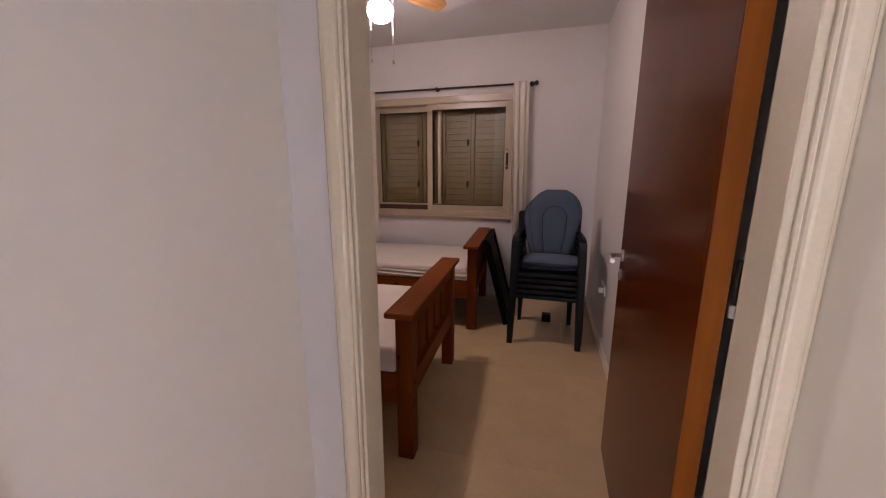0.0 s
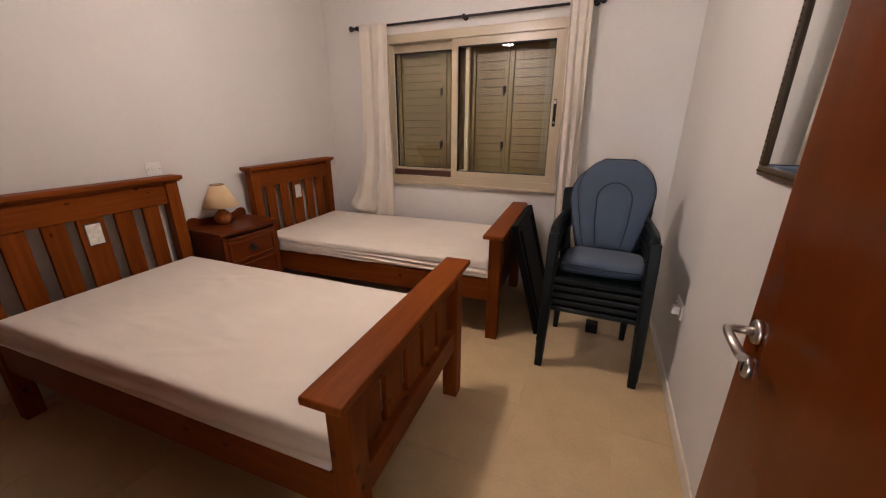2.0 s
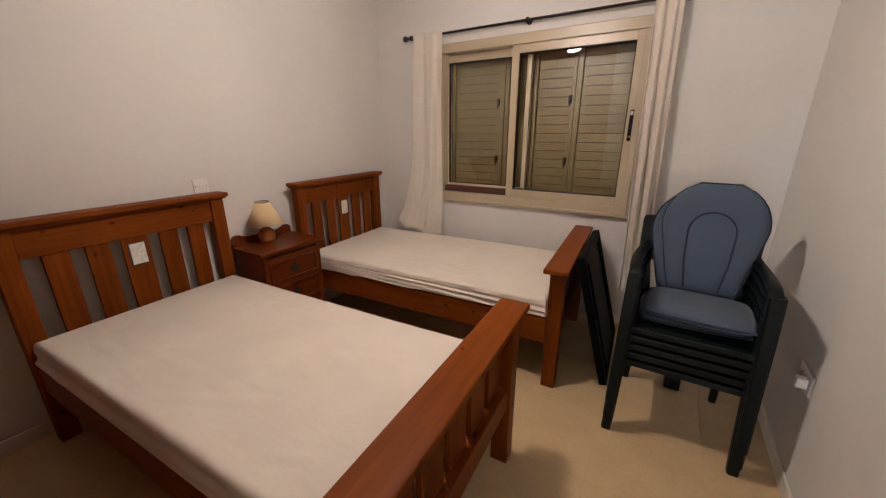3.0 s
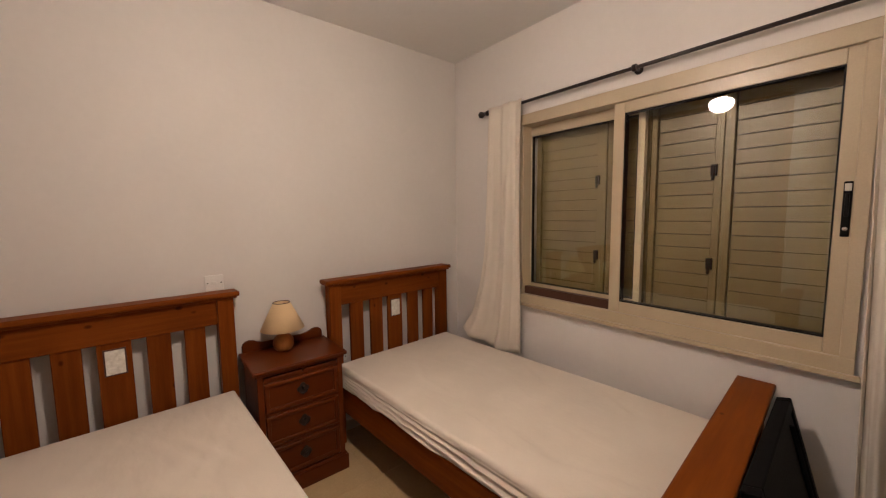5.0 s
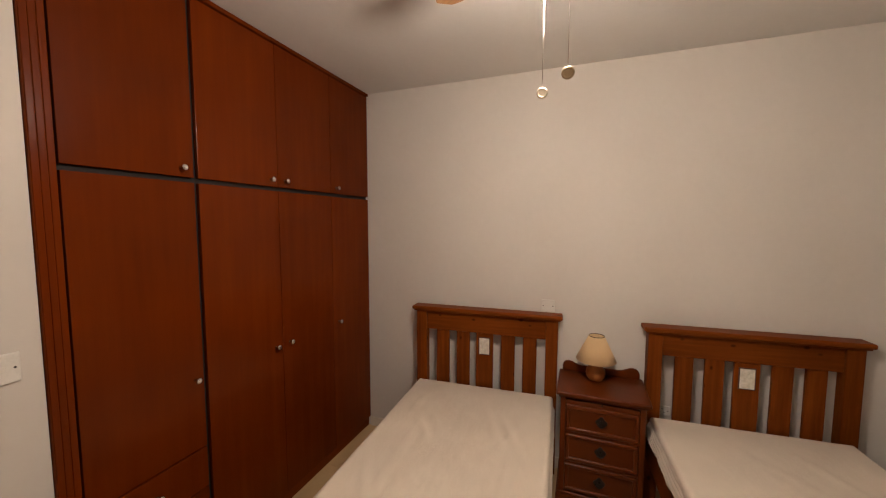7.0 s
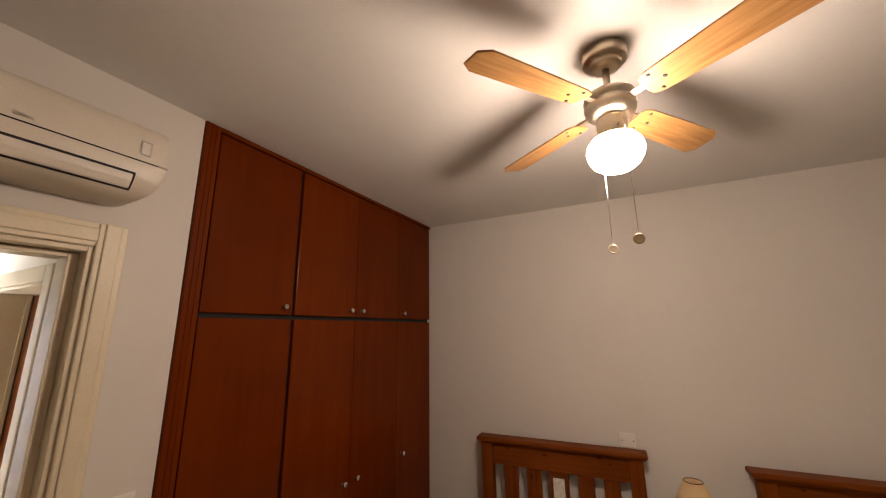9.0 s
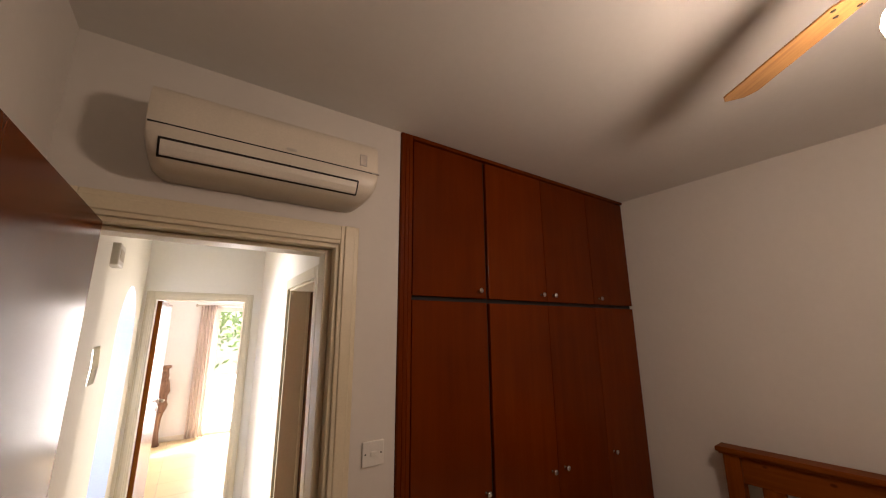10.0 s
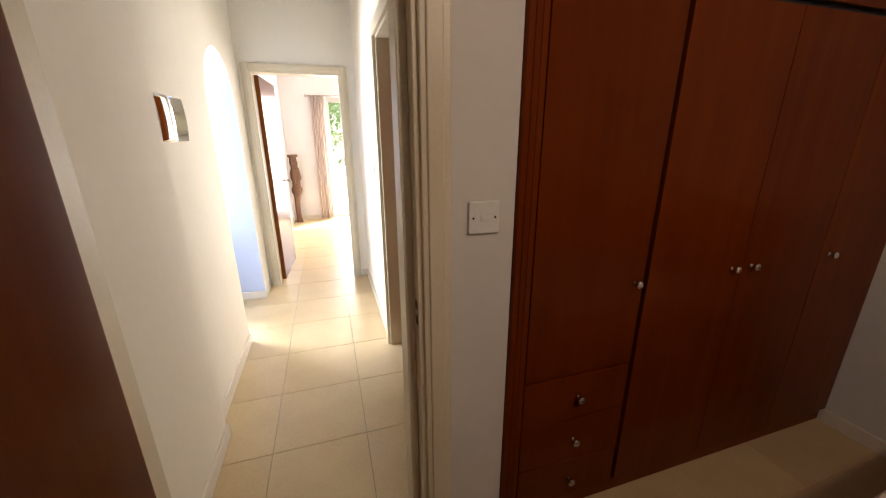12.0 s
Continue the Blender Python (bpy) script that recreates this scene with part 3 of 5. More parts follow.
# outer frame with a sill lip
for n, s in (("frame_side", (WX0 - 0.012, WX0 + 0.020, FY, NORTH + 0.11, WZ0, WZ1)),
             ("frame_side", (WX1 - 0.030, WX1 + 0.012, FY, NORTH + 0.11, WZ0, WZ1)),
             ("frame_head", (WX0 - 0.012, WX1 + 0.012, FY - 0.004, NORTH + 0.11, WZ1 - 0.062, WZ1 + 0.01)),
             ("frame_sill", (WX0 - 0.012, WX1 + 0.012, FY - 0.004, NORTH + 0.11, WZ0 - 0.012, WZ0 + 0.065)),
             ("sill_lip", (WX0 - 0.03, WX1 + 0.03, FY - 0.022, FY - 0.004, WZ0 - 0.014, WZ0 + 0.008))):
    part(n, boxed(*s, bevel=0.004), ALU, window)


def sash(x0, x1, y, z0, z1, edge, stile0, stile1, deep=0.035, skew=0.0):
    s = part("sash", boxed(x0, x0 + stile0, y, y + deep, z0, z1, bevel=0.003), ALU, window)
    part("stile", boxed(x1 - stile1, x1, y, y + deep, z0, z1, bevel=0.003), ALU, s)
    part("top_rail", boxed(x0 + stile0, x1 - stile1, y, y + deep, z1 - edge, z1, bevel=0.003), ALU, s)
    part("bottom_rail", boxed(x0 + stile0, x1 - stile1, y, y + deep, z0, z0 + edge, bevel=0.003), ALU, s)
    for b in ((x0 + stile0, x0 + stile0 + 0.006, z0 + edge, z1 - edge), (x1 - stile1 - 0.006, x1 - stile1, z0 + edge, z1 - edge)):
        part("gasket", boxed(b[0], b[1], y + 0.006, y + deep - 0.006, b[2], b[3]), BLACK, s)
    for b in ((z0 + edge, z0 + edge + 0.006), (z1 - edge - 0.006, z1 - edge)):
        part("gasket", boxed(x0 + stile0 + 0.006, x1 - stile1 - 0.006, y + 0.006, y + deep - 0.006, b[0], b[1]), BLACK, s)
    bm = boxed(x0 + stile0 + 0.002, x1 - stile1 - 0.002, -0.0025, 0.0025, z0 + edge + 0.002, z1 - edge - 0.002)
    mid = Matrix.Translation(((x0 + x1) / 2, 0, 0))
    bm.transform(Matrix.Translation((0, y + deep / 2, 0)) @ mid @ Matrix.Rotation(radians(skew), 4, 'Z') @ mid.inverted())
    pane = part("pane", bm, GLASS, s, "clear window glass")
    pane.visible_shadow = False
    return s


front = sash(1.325, WX1 - 0.004, NORTH - 0.008, WZ0 + 0.055, WZ1 - 0.05, 0.070, 0.058, 0.072, 0.050, 3.0)
back = sash(WX0 + 0.004, 1.462, NORTH + 0.062, WZ0 + 0.060, WZ1 - 0.05, 0.075, 0.022, 0.036)
part("track_cover", boxed(WX0 + 0.020, 1.322, NORTH + 0.002, NORTH + 0.040, WZ0 + 0.066, WZ0 + 0.118, bevel=0.003), BROWN, window, "dark brown lower track cover")
hd = part("sash_handle", boxed(2.198, 2.222, NORTH - 0.016, NORTH - 0.008, 1.395, 1.60, bevel=0.004), BLACK, front, "black recessed sash pull")
part("handle_grip", boxed(2.204, 2.216, NORTH - 0.030, NORTH - 0.016, 1.47, 1.555, bevel=0.004), BLACK, front)
part("handle_lock", lathe(bmesh.new(), [(0.002, -0.012), (0.008, -0.010), (0.008, 0.0)], (2.210, NORTH - 0.016, 1.425), 14, 'Y'), CHROME, front, "small chrome lock")
part("handle_top", boxed(2.201, 2.219, NORTH - 0.0185, NORTH - 0.016, 1.565, 1.592, bevel=0.001), STEEL, front)

# louvred shutters behind the glass
SY = NORTH + 0.15


def shutter(x0, x1, left, right, latch):
    """One leaf with flat louvres, thin open gaps between them; left and right are its stiles' widths."""
    s = thing("shutter", "closed cream louvred shutter leaf with dark latches", "shutter", group="window shutters", kind="structure")
    z0, z1 = WZ0 + 0.03, WZ1 - 0.02
    part("stile", boxed(x0, x0 + left, SY - 0.006, SY + 0.035, z0, z1, bevel=0.003), SLAT, s)
    part("stile", boxed(x1 - right, x1, SY - 0.006, SY + 0.035, z0, z1, bevel=0.003), SLAT, s)
    part("top_rail", boxed(x0 + left, x1 - right, SY, SY + 0.035, z1 - 0.07, z1, bevel=0.003), SLAT, s)
    part("bottom_rail", boxed(x0 + left, x1 - right, SY, SY + 0.035, z0, z0 + 0.07, bevel=0.003), SLAT, s)
    n = 16
    pitch = (z1 - z0 - 0.14) / n
    for i in range(n):
        c = z0 + 0.07 + pitch * (i + 0.5)
        h = pitch / 2
        prof = [(SY + 0.008, c - h + 0.0016), (SY + 0.014, c - h + 0.0016), (SY + 0.018, c + h - 0.0016), (SY + 0.012, c + h - 0.0016), (SY + 0.0095, c + h - 0.004)]
        part("slat", prism(bmesh.new(), prof, 'x', x0 + left + 0.003, x1 - right - 0.003), SLAT, s)
    for z in (1.235, 1.695):
        for sx in latch:
            part("latch", boxed(sx - 0.013, sx + 0.013, SY - 0.022, SY - 0.006, z - 0.028, z + 0.028, bevel=0.003), BLACK, s, "dark plastic shutter latch")
            part("latch_arm", boxed(sx - 0.006, sx + 0.006, SY - 0.030, SY - 0.022, z - 0.05, z + 0.018, bevel=0.002), BLACK, s)
    return s


shutter(WX0 + 0.01, 1.215, 0.036, 0.058, (1.165,))
shutter(1.222, 1.460, 0.036, 0.036, ())
shutter(1.463, 1.788, 0.030, 0.034, (1.756,))
shutter(1.7895, WX1 - 0.01, 0.040, 0.058, ())
# Added black sheet: blocks the sky and gives the louvre gaps their shade.
structure("shutter_backing_sheet", boxed(WX0 - 0.1, WX1 + 0.1, NORTH + 0.2505, NORTH + 0.30, WZ0 - 0.1, WZ1 + 0.1), GAP, "black sheet added behind the shutters to darken their gaps and block the sky", "wall")

# ---- curtain rod and curtains ----
RY, RZ = NORTH - 0.052, 2.226
rod = thing("curtain_rod", "dark iron curtain rod with ball finials", "curtain rod")
part("pole", tube(bmesh.new(), [(0.375, RY, RZ), (1.4, RY, RZ), (2.455, RY, RZ)], 0.0095, 14), IRON, rod)
for x, d in ((0.36, -1), (2.47, 1)):
    part("finial", lathe(bmesh.new(), [(0.004, -0.03), (0.012, -0.026), (0.014, -0.016), (0.011, -0.012), (0.020, -0.004), (0.024, 0.008), (0.020, 0.020), (0.008, 0.028)] if d > 0 else [(0.008, -0.028), (0.020, -0.020), (0.024, -0.008), (0.020, 0.004), (0.011, 0.012), (0.014, 0.016), (0.012, 0.026), (0.004, 0.03)], (x, RY, RZ), 16, 'X'), IRON, rod)
for x in (0.415, 1.445, 2.432):
    br = part("bracket", tube(bmesh.new(), [(x, NORTH, RZ + 0.0), (x, RY, RZ)], 0.008, 10), IRON, rod)
    part("bracket_plate", lathe(bmesh.new(), [(0.022, -0.006), (0.022, 0.0)], (x, NORTH, RZ), 16, 'Y'), IRON, br)
    part("bracket_cup", lathe(bmesh.new(), [(0.016, -0.011), (0.018, -0.008), (0.018, 0.008), (0.016, 0.011)], (x, RY, RZ), 14, 'X'), IRON, br)


def curtain(name, label, mat, left, right, top, bottom, y, folds, amp, kick, seed, group=""):
    """A hanging cloth in folds: left and right are its edges by height 0 to 1, bottom its hem across, kick how far it swings out into the room."""
    rnd = random.Random(seed)
    ph = [rnd.uniform(0, 6.28) for _ in range(5)]
    nu, nv = 96, 56
    bm = bmesh.new()
    grid = []
    for j in range(nv + 1):
        v = j / nv
        row = []
        for i in range(nu + 1):
            u = i / nu
            x = left(v) + (right(v) - left(v)) * (u + 0.012 * math.sin(9 * u + ph[0] + 2 * v))
            spread = amp * (0.35 + 0.95 * min(1.0, 1.6 * v))
            wave = math.sin(2 * math.pi * folds * u + ph[1] + 0.7 * math.sin(2.2 * v + ph[2]))
            dy = spread * math.copysign(abs(wave) ** 0.75, wave)
            dy += 0.30 * spread * math.sin(2 * math.pi * (folds * 2.3) * u + ph[3] + 1.5 * v)
            dy += 0.004 * noise.noise((u * 4 + seed, v * 7, ph[4]))
            z = top + (bottom(u) - top) * v
            row.append(bm.verts.new((x, min(y + dy - kick(u, v), NORTH - 0.012), z)))
        grid.append(row)
    for j in range(nv):
        for i in range(nu):
            bm.faces.new((grid[j][i], grid[j][i + 1], grid[j + 1][i + 1], grid[j + 1][i])).smooth = True
    ob = solid(name, bm, mat, label, "curtain", group=group)
    s = ob.modifiers.new("thickness", 'SOLIDIFY')
    s.thickness = 0.003
    return ob


def left_edge(v):
    return 0.455 - 0.015 * v - (0.125 * ((v - 0.55) / 0.45) ** 1.8 if v > 0.55 else 0.0)


def right_edge(v):
    return 0.748 - 0.012 * math.sin(3.1 * v)


def hem(u):
    """The hem rises to the corner that is caught on the mattress."""
    return 0.520 + 0.125 * max(0.0, 1 - u / 0.62) ** 1.5


def swing(u, v):
    """The caught corner stands out over the bed, its hem turned up towards the room."""
    out = 0.085 * (1 - u) ** 1.4 * v ** 3 + 0.012 * v
    if v > 0.93:
        out += 0.050 * ((v - 0.93) / 0.07) * max(0.0, 1 - u / 0.8)
    return out


curtain("curtain", "cream cotton curtain hanging in folds, its hem caught on the bed", CURTAIN, left_edge, right_edge, RZ + 0.018, hem, RY - 0.022, 2.0, 0.022, swing, 3, "window curtains")
curtain("curtain", "cream cotton curtain hanging in narrow folds down behind the bed", CURTAIN, lambda v: 2.255 + 0.045 * v, lambda v: 2.412 + 0.045 * v, RZ + 0.018,
        lambda u: 0.31, RY - 0.024, 2.5, 0.022, lambda u, v: 0.012 * v, 8, "window curtains")

# ---- wardrobe ----
wardrobe = thing("wardrobe", "tall built-in reddish-brown veneered wardrobe with upper cupboards and drawers", "wardrobe")
# Solid black block, so the joints between the doors look shaded.
part("carcass", boxed(0.004, 1.935, -0.60, -0.022, 0.0, TOP - 0.002), GAP, wardrobe, "dark inside of the wardrobe")
pil = part("pilaster", boxed(1.874, 1.938, -0.02, 0.010, 0.0, TOP - 0.002, bevel=0.003), VENEER["z"], wardrobe, "fluted reddish-brown side moulding")
for x, w in ((1.885, 0.0098), (1.9052, 0.0098), (1.9254, 0.0098)):
    part("reed", boxed(x - w, x + w, 0.007, 0.0128, 0.0, TOP - 0.004, bevel=0.0022, seg=2), VENEER["z"], pil)
part("top_trim", boxed(0.004, 1.874, -0.02, 0.012, TOP - 0.022, TOP - 0.002, bevel=0.003), VENEER["x"], wardrobe)
part("plinth", boxed(0.004, 1.874, -0.06, -0.020, 0.0, 0.07), VENEER["x"], wardrobe)


def knob(parent, x, z):
    k = part("knob", lathe(bmesh.new(), [(0.009, 0.0), (0.009, 0.003), (0.0055, 0.008), (0.0055, 0.014), (0.012, 0.019), (0.0145, 0.024), (0.013, 0.029), (0.006, 0.032)], (x, 0.0, z), 18, 'Y'), CHROME, parent, "small round chrome knob")
    return k


edges = [1.866, 1.407, 0.936, 0.468, 0.006]
for i in range(4):
    x1, x0 = edges[i], edges[i + 1]
    g1 = 0.011 if i == 1 else 0.002
    g0 = 0.009 if i == 0 else 0.0015
    kx = {0: x0 + 0.062, 1: x0 + 0.052, 2: x1 - 0.052, 3: x1 - 0.056}[i]
    up = part("upper_door", boxed(x0 + g0, x1 - g1, -0.020, 0.0, 1.905, TOP - 0.026, bevel=0.002), VENEER["z"], wardrobe)
    knob(up, kx, 1.944)
    low = part("door", boxed(x0 + g0, x1 - g1, -0.020, 0.0, 0.668 if i == 0 else 0.080, 1.883, bevel=0.002), VENEER["z"], wardrobe)
    knob(low, kx - (0.014 if i == 0 else 0), 0.996)
for z0, z1 in ((0.080, 0.270), (0.276, 0.465), (0.471, 0.660)):
    dr = part("drawer", boxed(edges[1] + 0.009, edges[0] - 0.002, -0.020, 0.0, z0, z1, bevel=0.002), VENEER["z"], wardrobe)
    knob(dr, 1.637, (z0 + z1) / 2)

# ---- beds ----
def make_bed(at, label):
    bed = thing("bed", label, "bed", at, "single beds")
    p = 0.078
    # headboard
    for s in (-1, 1):
        y0, y1 = sorted((s * 0.500, s * (0.500 - p)))
        part("headboard_post", boxed(-0.033, 0.033, y0, y1, 0.0, 1.062, bevel=0.004), PINE["z"], bed)
    bm = boxed(-0.052, 0.058, -0.527, 0.527, 1.070, 1.097, bevel=0.008, seg=3)
    box(bm, -0.045, 0.046, -0.515, 0.515, 1.060, 1.072, bevel=0.004)
    part("headboard_cap", bm, PINE["y"], bed)
    part("headboard_rail", boxed(-0.018, 0.020, -0.422, 0.422, 0.925, 1.060, bevel=0.004), PINE["y"], bed)
    part("headboard_rail", boxed(-0.018, 0.020, -0.422, 0.422, 0.28, 0.40, bevel=0.004), PINE["y"], bed)
    for c, w in ((-0.303, 0.096), (-0.150, 0.096), (0.006, 0.122), (0.170, 0.096), (0.318, 0.092)):
        sl = part("slat", boxed(-0.010, 0.011, c - w / 2, c + w / 2, 0.40, 0.926, bevel=0.003), PINE["z"], bed)
        if w > 0.12:
            part("tile_rim", boxed(0.011, 0.0135, c - 0.041, c + 0.041, 0.771, 0.897), BROWN, sl)
            part("tile", boxed(0.012, 0.018, c - 0.035, c + 0.035, 0.777, 0.891, bevel=0.002), TILE_WHITE, sl, "small cream glazed tile with a faint pattern")
    # footboard
    F = 1.95
    for s in (-1, 1):
        y0, y1 = sorted((s * 0.495, s * (0.495 - p)))
        q = part("footboard_post", boxed(F - 0.036, F + 0.042, y0, y1, 0.0, 0.734, bevel=0.004), PINE["z"], bed)
        for z in (0.30, 0.39):
            part("bolt_hole", lathe(bmesh.new(), [(0.008, 0.0), (0.008, 0.0025)], (F + 0.041, (y0 + y1) / 2 + s * 0.005, z), 12, 'X'), BLACK, q)
    part("footboard_cap", boxed(F - 0.066, F + 0.066, -0.552, 0.552, 0.734, 0.762, bevel=0.007, seg=3), PINE["y"], bed)
    part("footboard_rail", boxed(F - 0.016, F + 0.030, -0.417, 0.417, 0.658, 0.734, bevel=0.004), PINE["y"], bed)
    part("footboard_rail", boxed(F - 0.016, F + 0.030, -0.417, 0.417, 0.300, 0.412, bevel=0.004), PINE["y"], bed)
    for c, w in ((-0.326, 0.128), (-0.163, 0.128), (0.0, 0.128), (0.163, 0.128), (0.326, 0.128)):
        part("slat", boxed(F - 0.022, F - 0.002, c - w / 2, c + w / 2, 0.41, 0.655, bevel=0.003), PINE["z"], bed)
    for s in (-1, 1):
        y0, y1 = sorted((s * 0.488, s * 0.462))
        part("side_rail", boxed(0.033, F - 0.036, y0, y1, 0.285, 0.440, bevel=0.004), PINE["x"], bed)
    for i in range(11):
        x = 0.12 + i * 0.17
        part("base_slat", boxed(x, x + 0.09, -0.462, 0.462, 0.362, 0.380, bevel=0.002), PINE["y"], bed)
    return bed


def make_mattress(at, seed, label, slack=0.010, hang=0.452):
    """A mattress in a fitted sheet: rounded edges, a slack hem and a few wrinkles."""
    rnd = random.Random(seed)
    L, Wd, z0, z1 = 1.86, 0.955, 0.382, 0.556
    nx, ny = 96, 52
    creases = [(rnd.uniform(0.3, 1.6), rnd.uniform(-0.35, 0.35), rnd.uniform(-0.7, 0.7), rnd.uniform(0.06, 0.20), rnd.uniform(0.006, 0.013)) for _ in range(22)]
    bm = bmesh.new()

    def height(x, y):
        h = 0.006 * noise.noise((x * 1.7 + seed, y * 1.7, 0.3)) + 0.0025 * noise.noise((x * 5 + seed, y * 6, 1.7))
        for cx, cy, a, ln, d in creases:
            u = (x - cx) * math.cos(a) + (y - cy) * math.sin(a)
            w = -(x - cx) * math.sin(a) + (y - cy) * math.cos(a)
            h += d * math.exp(-(u / ln) ** 2 - (w / 0.014) ** 2) - 0.6 * d * math.exp(-(u / ln) ** 2 - ((w - 0.022) / 0.016) ** 2)
        return h
    R = 0.026
    # top sheet
    grid = []
    for j in range(ny + 1):
        row = []
        for i in range(nx + 1):
            u, v = i / nx, j / ny
            x, y = L * (0.5 - 0.5 * math.cos(math.pi * u)), Wd / 2 * math.sin(math.pi * (v - 0.5))
            ex, ey = min(x, L - x), Wd / 2 - abs(y)
            e = min(ex, ey)
            drop = 0.0
            if e < R:
                t = 1 - e / R
                drop = R * (1 - math.sqrt(max(0.0, 1 - t * t)))
            row.append(bm.verts.new((x, y, z1 - drop + height(x, y) * (1.0 if e > R else e / R))))
        grid.append(row)
    for j in range(ny):
        for i in range(nx):
            bm.faces.new((grid[j][i], grid[j][i + 1], grid[j + 1][i + 1], grid[j + 1][i])).smooth = True
    # sides with drawn folds
    rim = [grid[0][i] for i in range(nx + 1)] + [grid[j][nx] for j in range(1, ny + 1)] + [grid[ny][i] for i in range(nx - 1, -1, -1)] + [grid[j][0] for j in range(ny - 1, 0, -1)]
    n = len(rim)
    prev = rim
    levels = 24 if slack < 0.015 else 60
    for k in range(1, levels + 1):
        t = k / levels
        ring = []
        for idx, v in enumerate(rim):
            x, y = v.co.x, v.co.y
            if slack < 0.015:
                fold = slack * math.sin(14 * t + x * 2.4 + 2.0 * noise.noise((x * 2.0, y * 3.0, seed))) * min(1.0, 1.6 * t)
            else:
                # pleats that fan out from the corner by the headboard
                fold = slack * math.sin(36 * t / (0.42 + 0.55 * x) + 1.2 * noise.noise((x * 1.6, y * 3.0, seed))) * min(1.0, 2.2 * t) * (1.15 - 0.35 * x)
            fold += 0.006 * noise.noise((x * 9, y * 9 + seed, t * 3))
            nrm = Vector((0, math.copysign(1, y), 0)) if abs(abs(y) - Wd / 2) < 1e-4 else Vector((math.copysign(1, x - L / 2), 0, 0))
            z = (v.co.z) + (z0 - v.co.z) * t
            bulge = 0.006 * math.sin(math.pi * t)
            least = 0.008 if nrm.x else 0.0145
            out_by = -0.024
            if z > hang:
                out_by = max(bulge + fold, least) if z < 0.462 else bulge + fold
            ring.append(bm.verts.new(Vector((x, y, z)) + nrm * out_by))
        for i in range(n):
            bm.faces.new((prev[i], ring[i], ring[(i + 1) % n], prev[(i + 1) % n])).smooth = True
        prev = ring
    bm.faces.new(prev)
    bmesh.ops.recalc_face_normals(bm, faces=bm.faces)
    loop = [tuple(v.co + Vector((0, 0, 0.002))) for v in prev[::3]]
    t = thing("mattress", label, "mattress", at, "mattresses")
    part("fitted_sheet", bm, SHEET, t)
    part("elastic_hem", tube(bmesh.new(), loop + loop[:1], 0.004, 6), SHEET, t)
    return t


BED_A, BED_B = pose(0.083, 0.988, 0, 0, 0, 2.9), pose(0.078, 2.501, 0, 0, 0, 3.7)
bed = make_bed(BED_A, "stained pine single bed with a slatted headboard, beside the wardrobe")
bed_two = copy_thing(bed, BED_B)
tagged(bed_two, "stained pine single bed with a slatted headboard, under the window")
make_mattress(BED_A @ pose(0.042, 0, 0), 2, "bare mattress in a beige fitted sheet with faint creases", 0.010, 0.446)
make_mattress(BED_B @ pose(0.042, 0, 0), 9, "bare mattress in a beige fitted sheet, its side hem gathered", 0.021)

# ---- nightstand and lamp ----
night = thing("nightstand", "dark stained wooden nightstand with three drawers between the beds", "nightstand", pose(0.022, 1.752, 0))
D, HW = 0.335, 0.225
part("side_panel", boxed(0.0, D, -HW, -HW + 0.02, 0.10, 0.685, bevel=0.002), NIGHT["z"], night)
part("side_panel", boxed(0.0, D, HW - 0.02, HW, 0.10, 0.685, bevel=0.002), NIGHT["z"], night)
part("back_panel", boxed(0.0, 0.012, -HW + 0.02, HW - 0.02, 0.10, 0.685), NIGHT["z"], night)
bm = boxed(0.0, D + 0.016, -HW - 0.016, HW + 0.016, 0.0, 0.088, bevel=0.004)
box(bm, 0.0, D + 0.008, -HW - 0.008, HW + 0.008, 0.086, 0.104, bevel=0.005, seg=3)
part("plinth", bm, NIGHT["y"], night)
bm = boxed(0.0, D + 0.026, -HW - 0.024, HW + 0.024, 0.700, 0.722, bevel=0.007, seg=3)
box(bm, 0.0, D + 0.012, -HW - 0.010, HW + 0.010, 0.684, 0.702, bevel=0.005, seg=3)
part("top", bm, NIGHT["y"], night)
half = [(HW + 0.005, 0.722), (HW + 0.005, 0.758), (HW - 0.001, 0.774), (HW - 0.014, 0.785), (HW - 0.034, 0.789), (HW - 0.056, 0.785), (HW - 0.076, 0.775), (HW - 0.098, 0.767), (HW - 0.125, 0.764)]
gal = half + [(-y, z) for y, z in reversed(half)]
part("gallery", prism(bmesh.new(), gal, 'x', 0.002, 0.020, bevel=0.003), NIGHT["y"], night)
part("front_stile", boxed(D - 0.018, D + 0.002, -HW, -HW + 0.030, 0.104, 0.684, bevel=0.003), NIGHT["z"], night)
part("front_stile", boxed(D - 0.018, D + 0.002, HW - 0.030, HW, 0.104, 0.684, bevel=0.003), NIGHT["z"], night)
part("slide_panel", boxed(D - 0.018, D + 0.004, -HW + 0.032, -0.002, 0.652, 0.672, bevel=0.004), NIGHT["y"], night)
part("slide_panel", boxed(D - 0.018, D + 0.004, 0.002, HW - 0.032, 0.652, 0.672, bevel=0.004), NIGHT["y"], night)
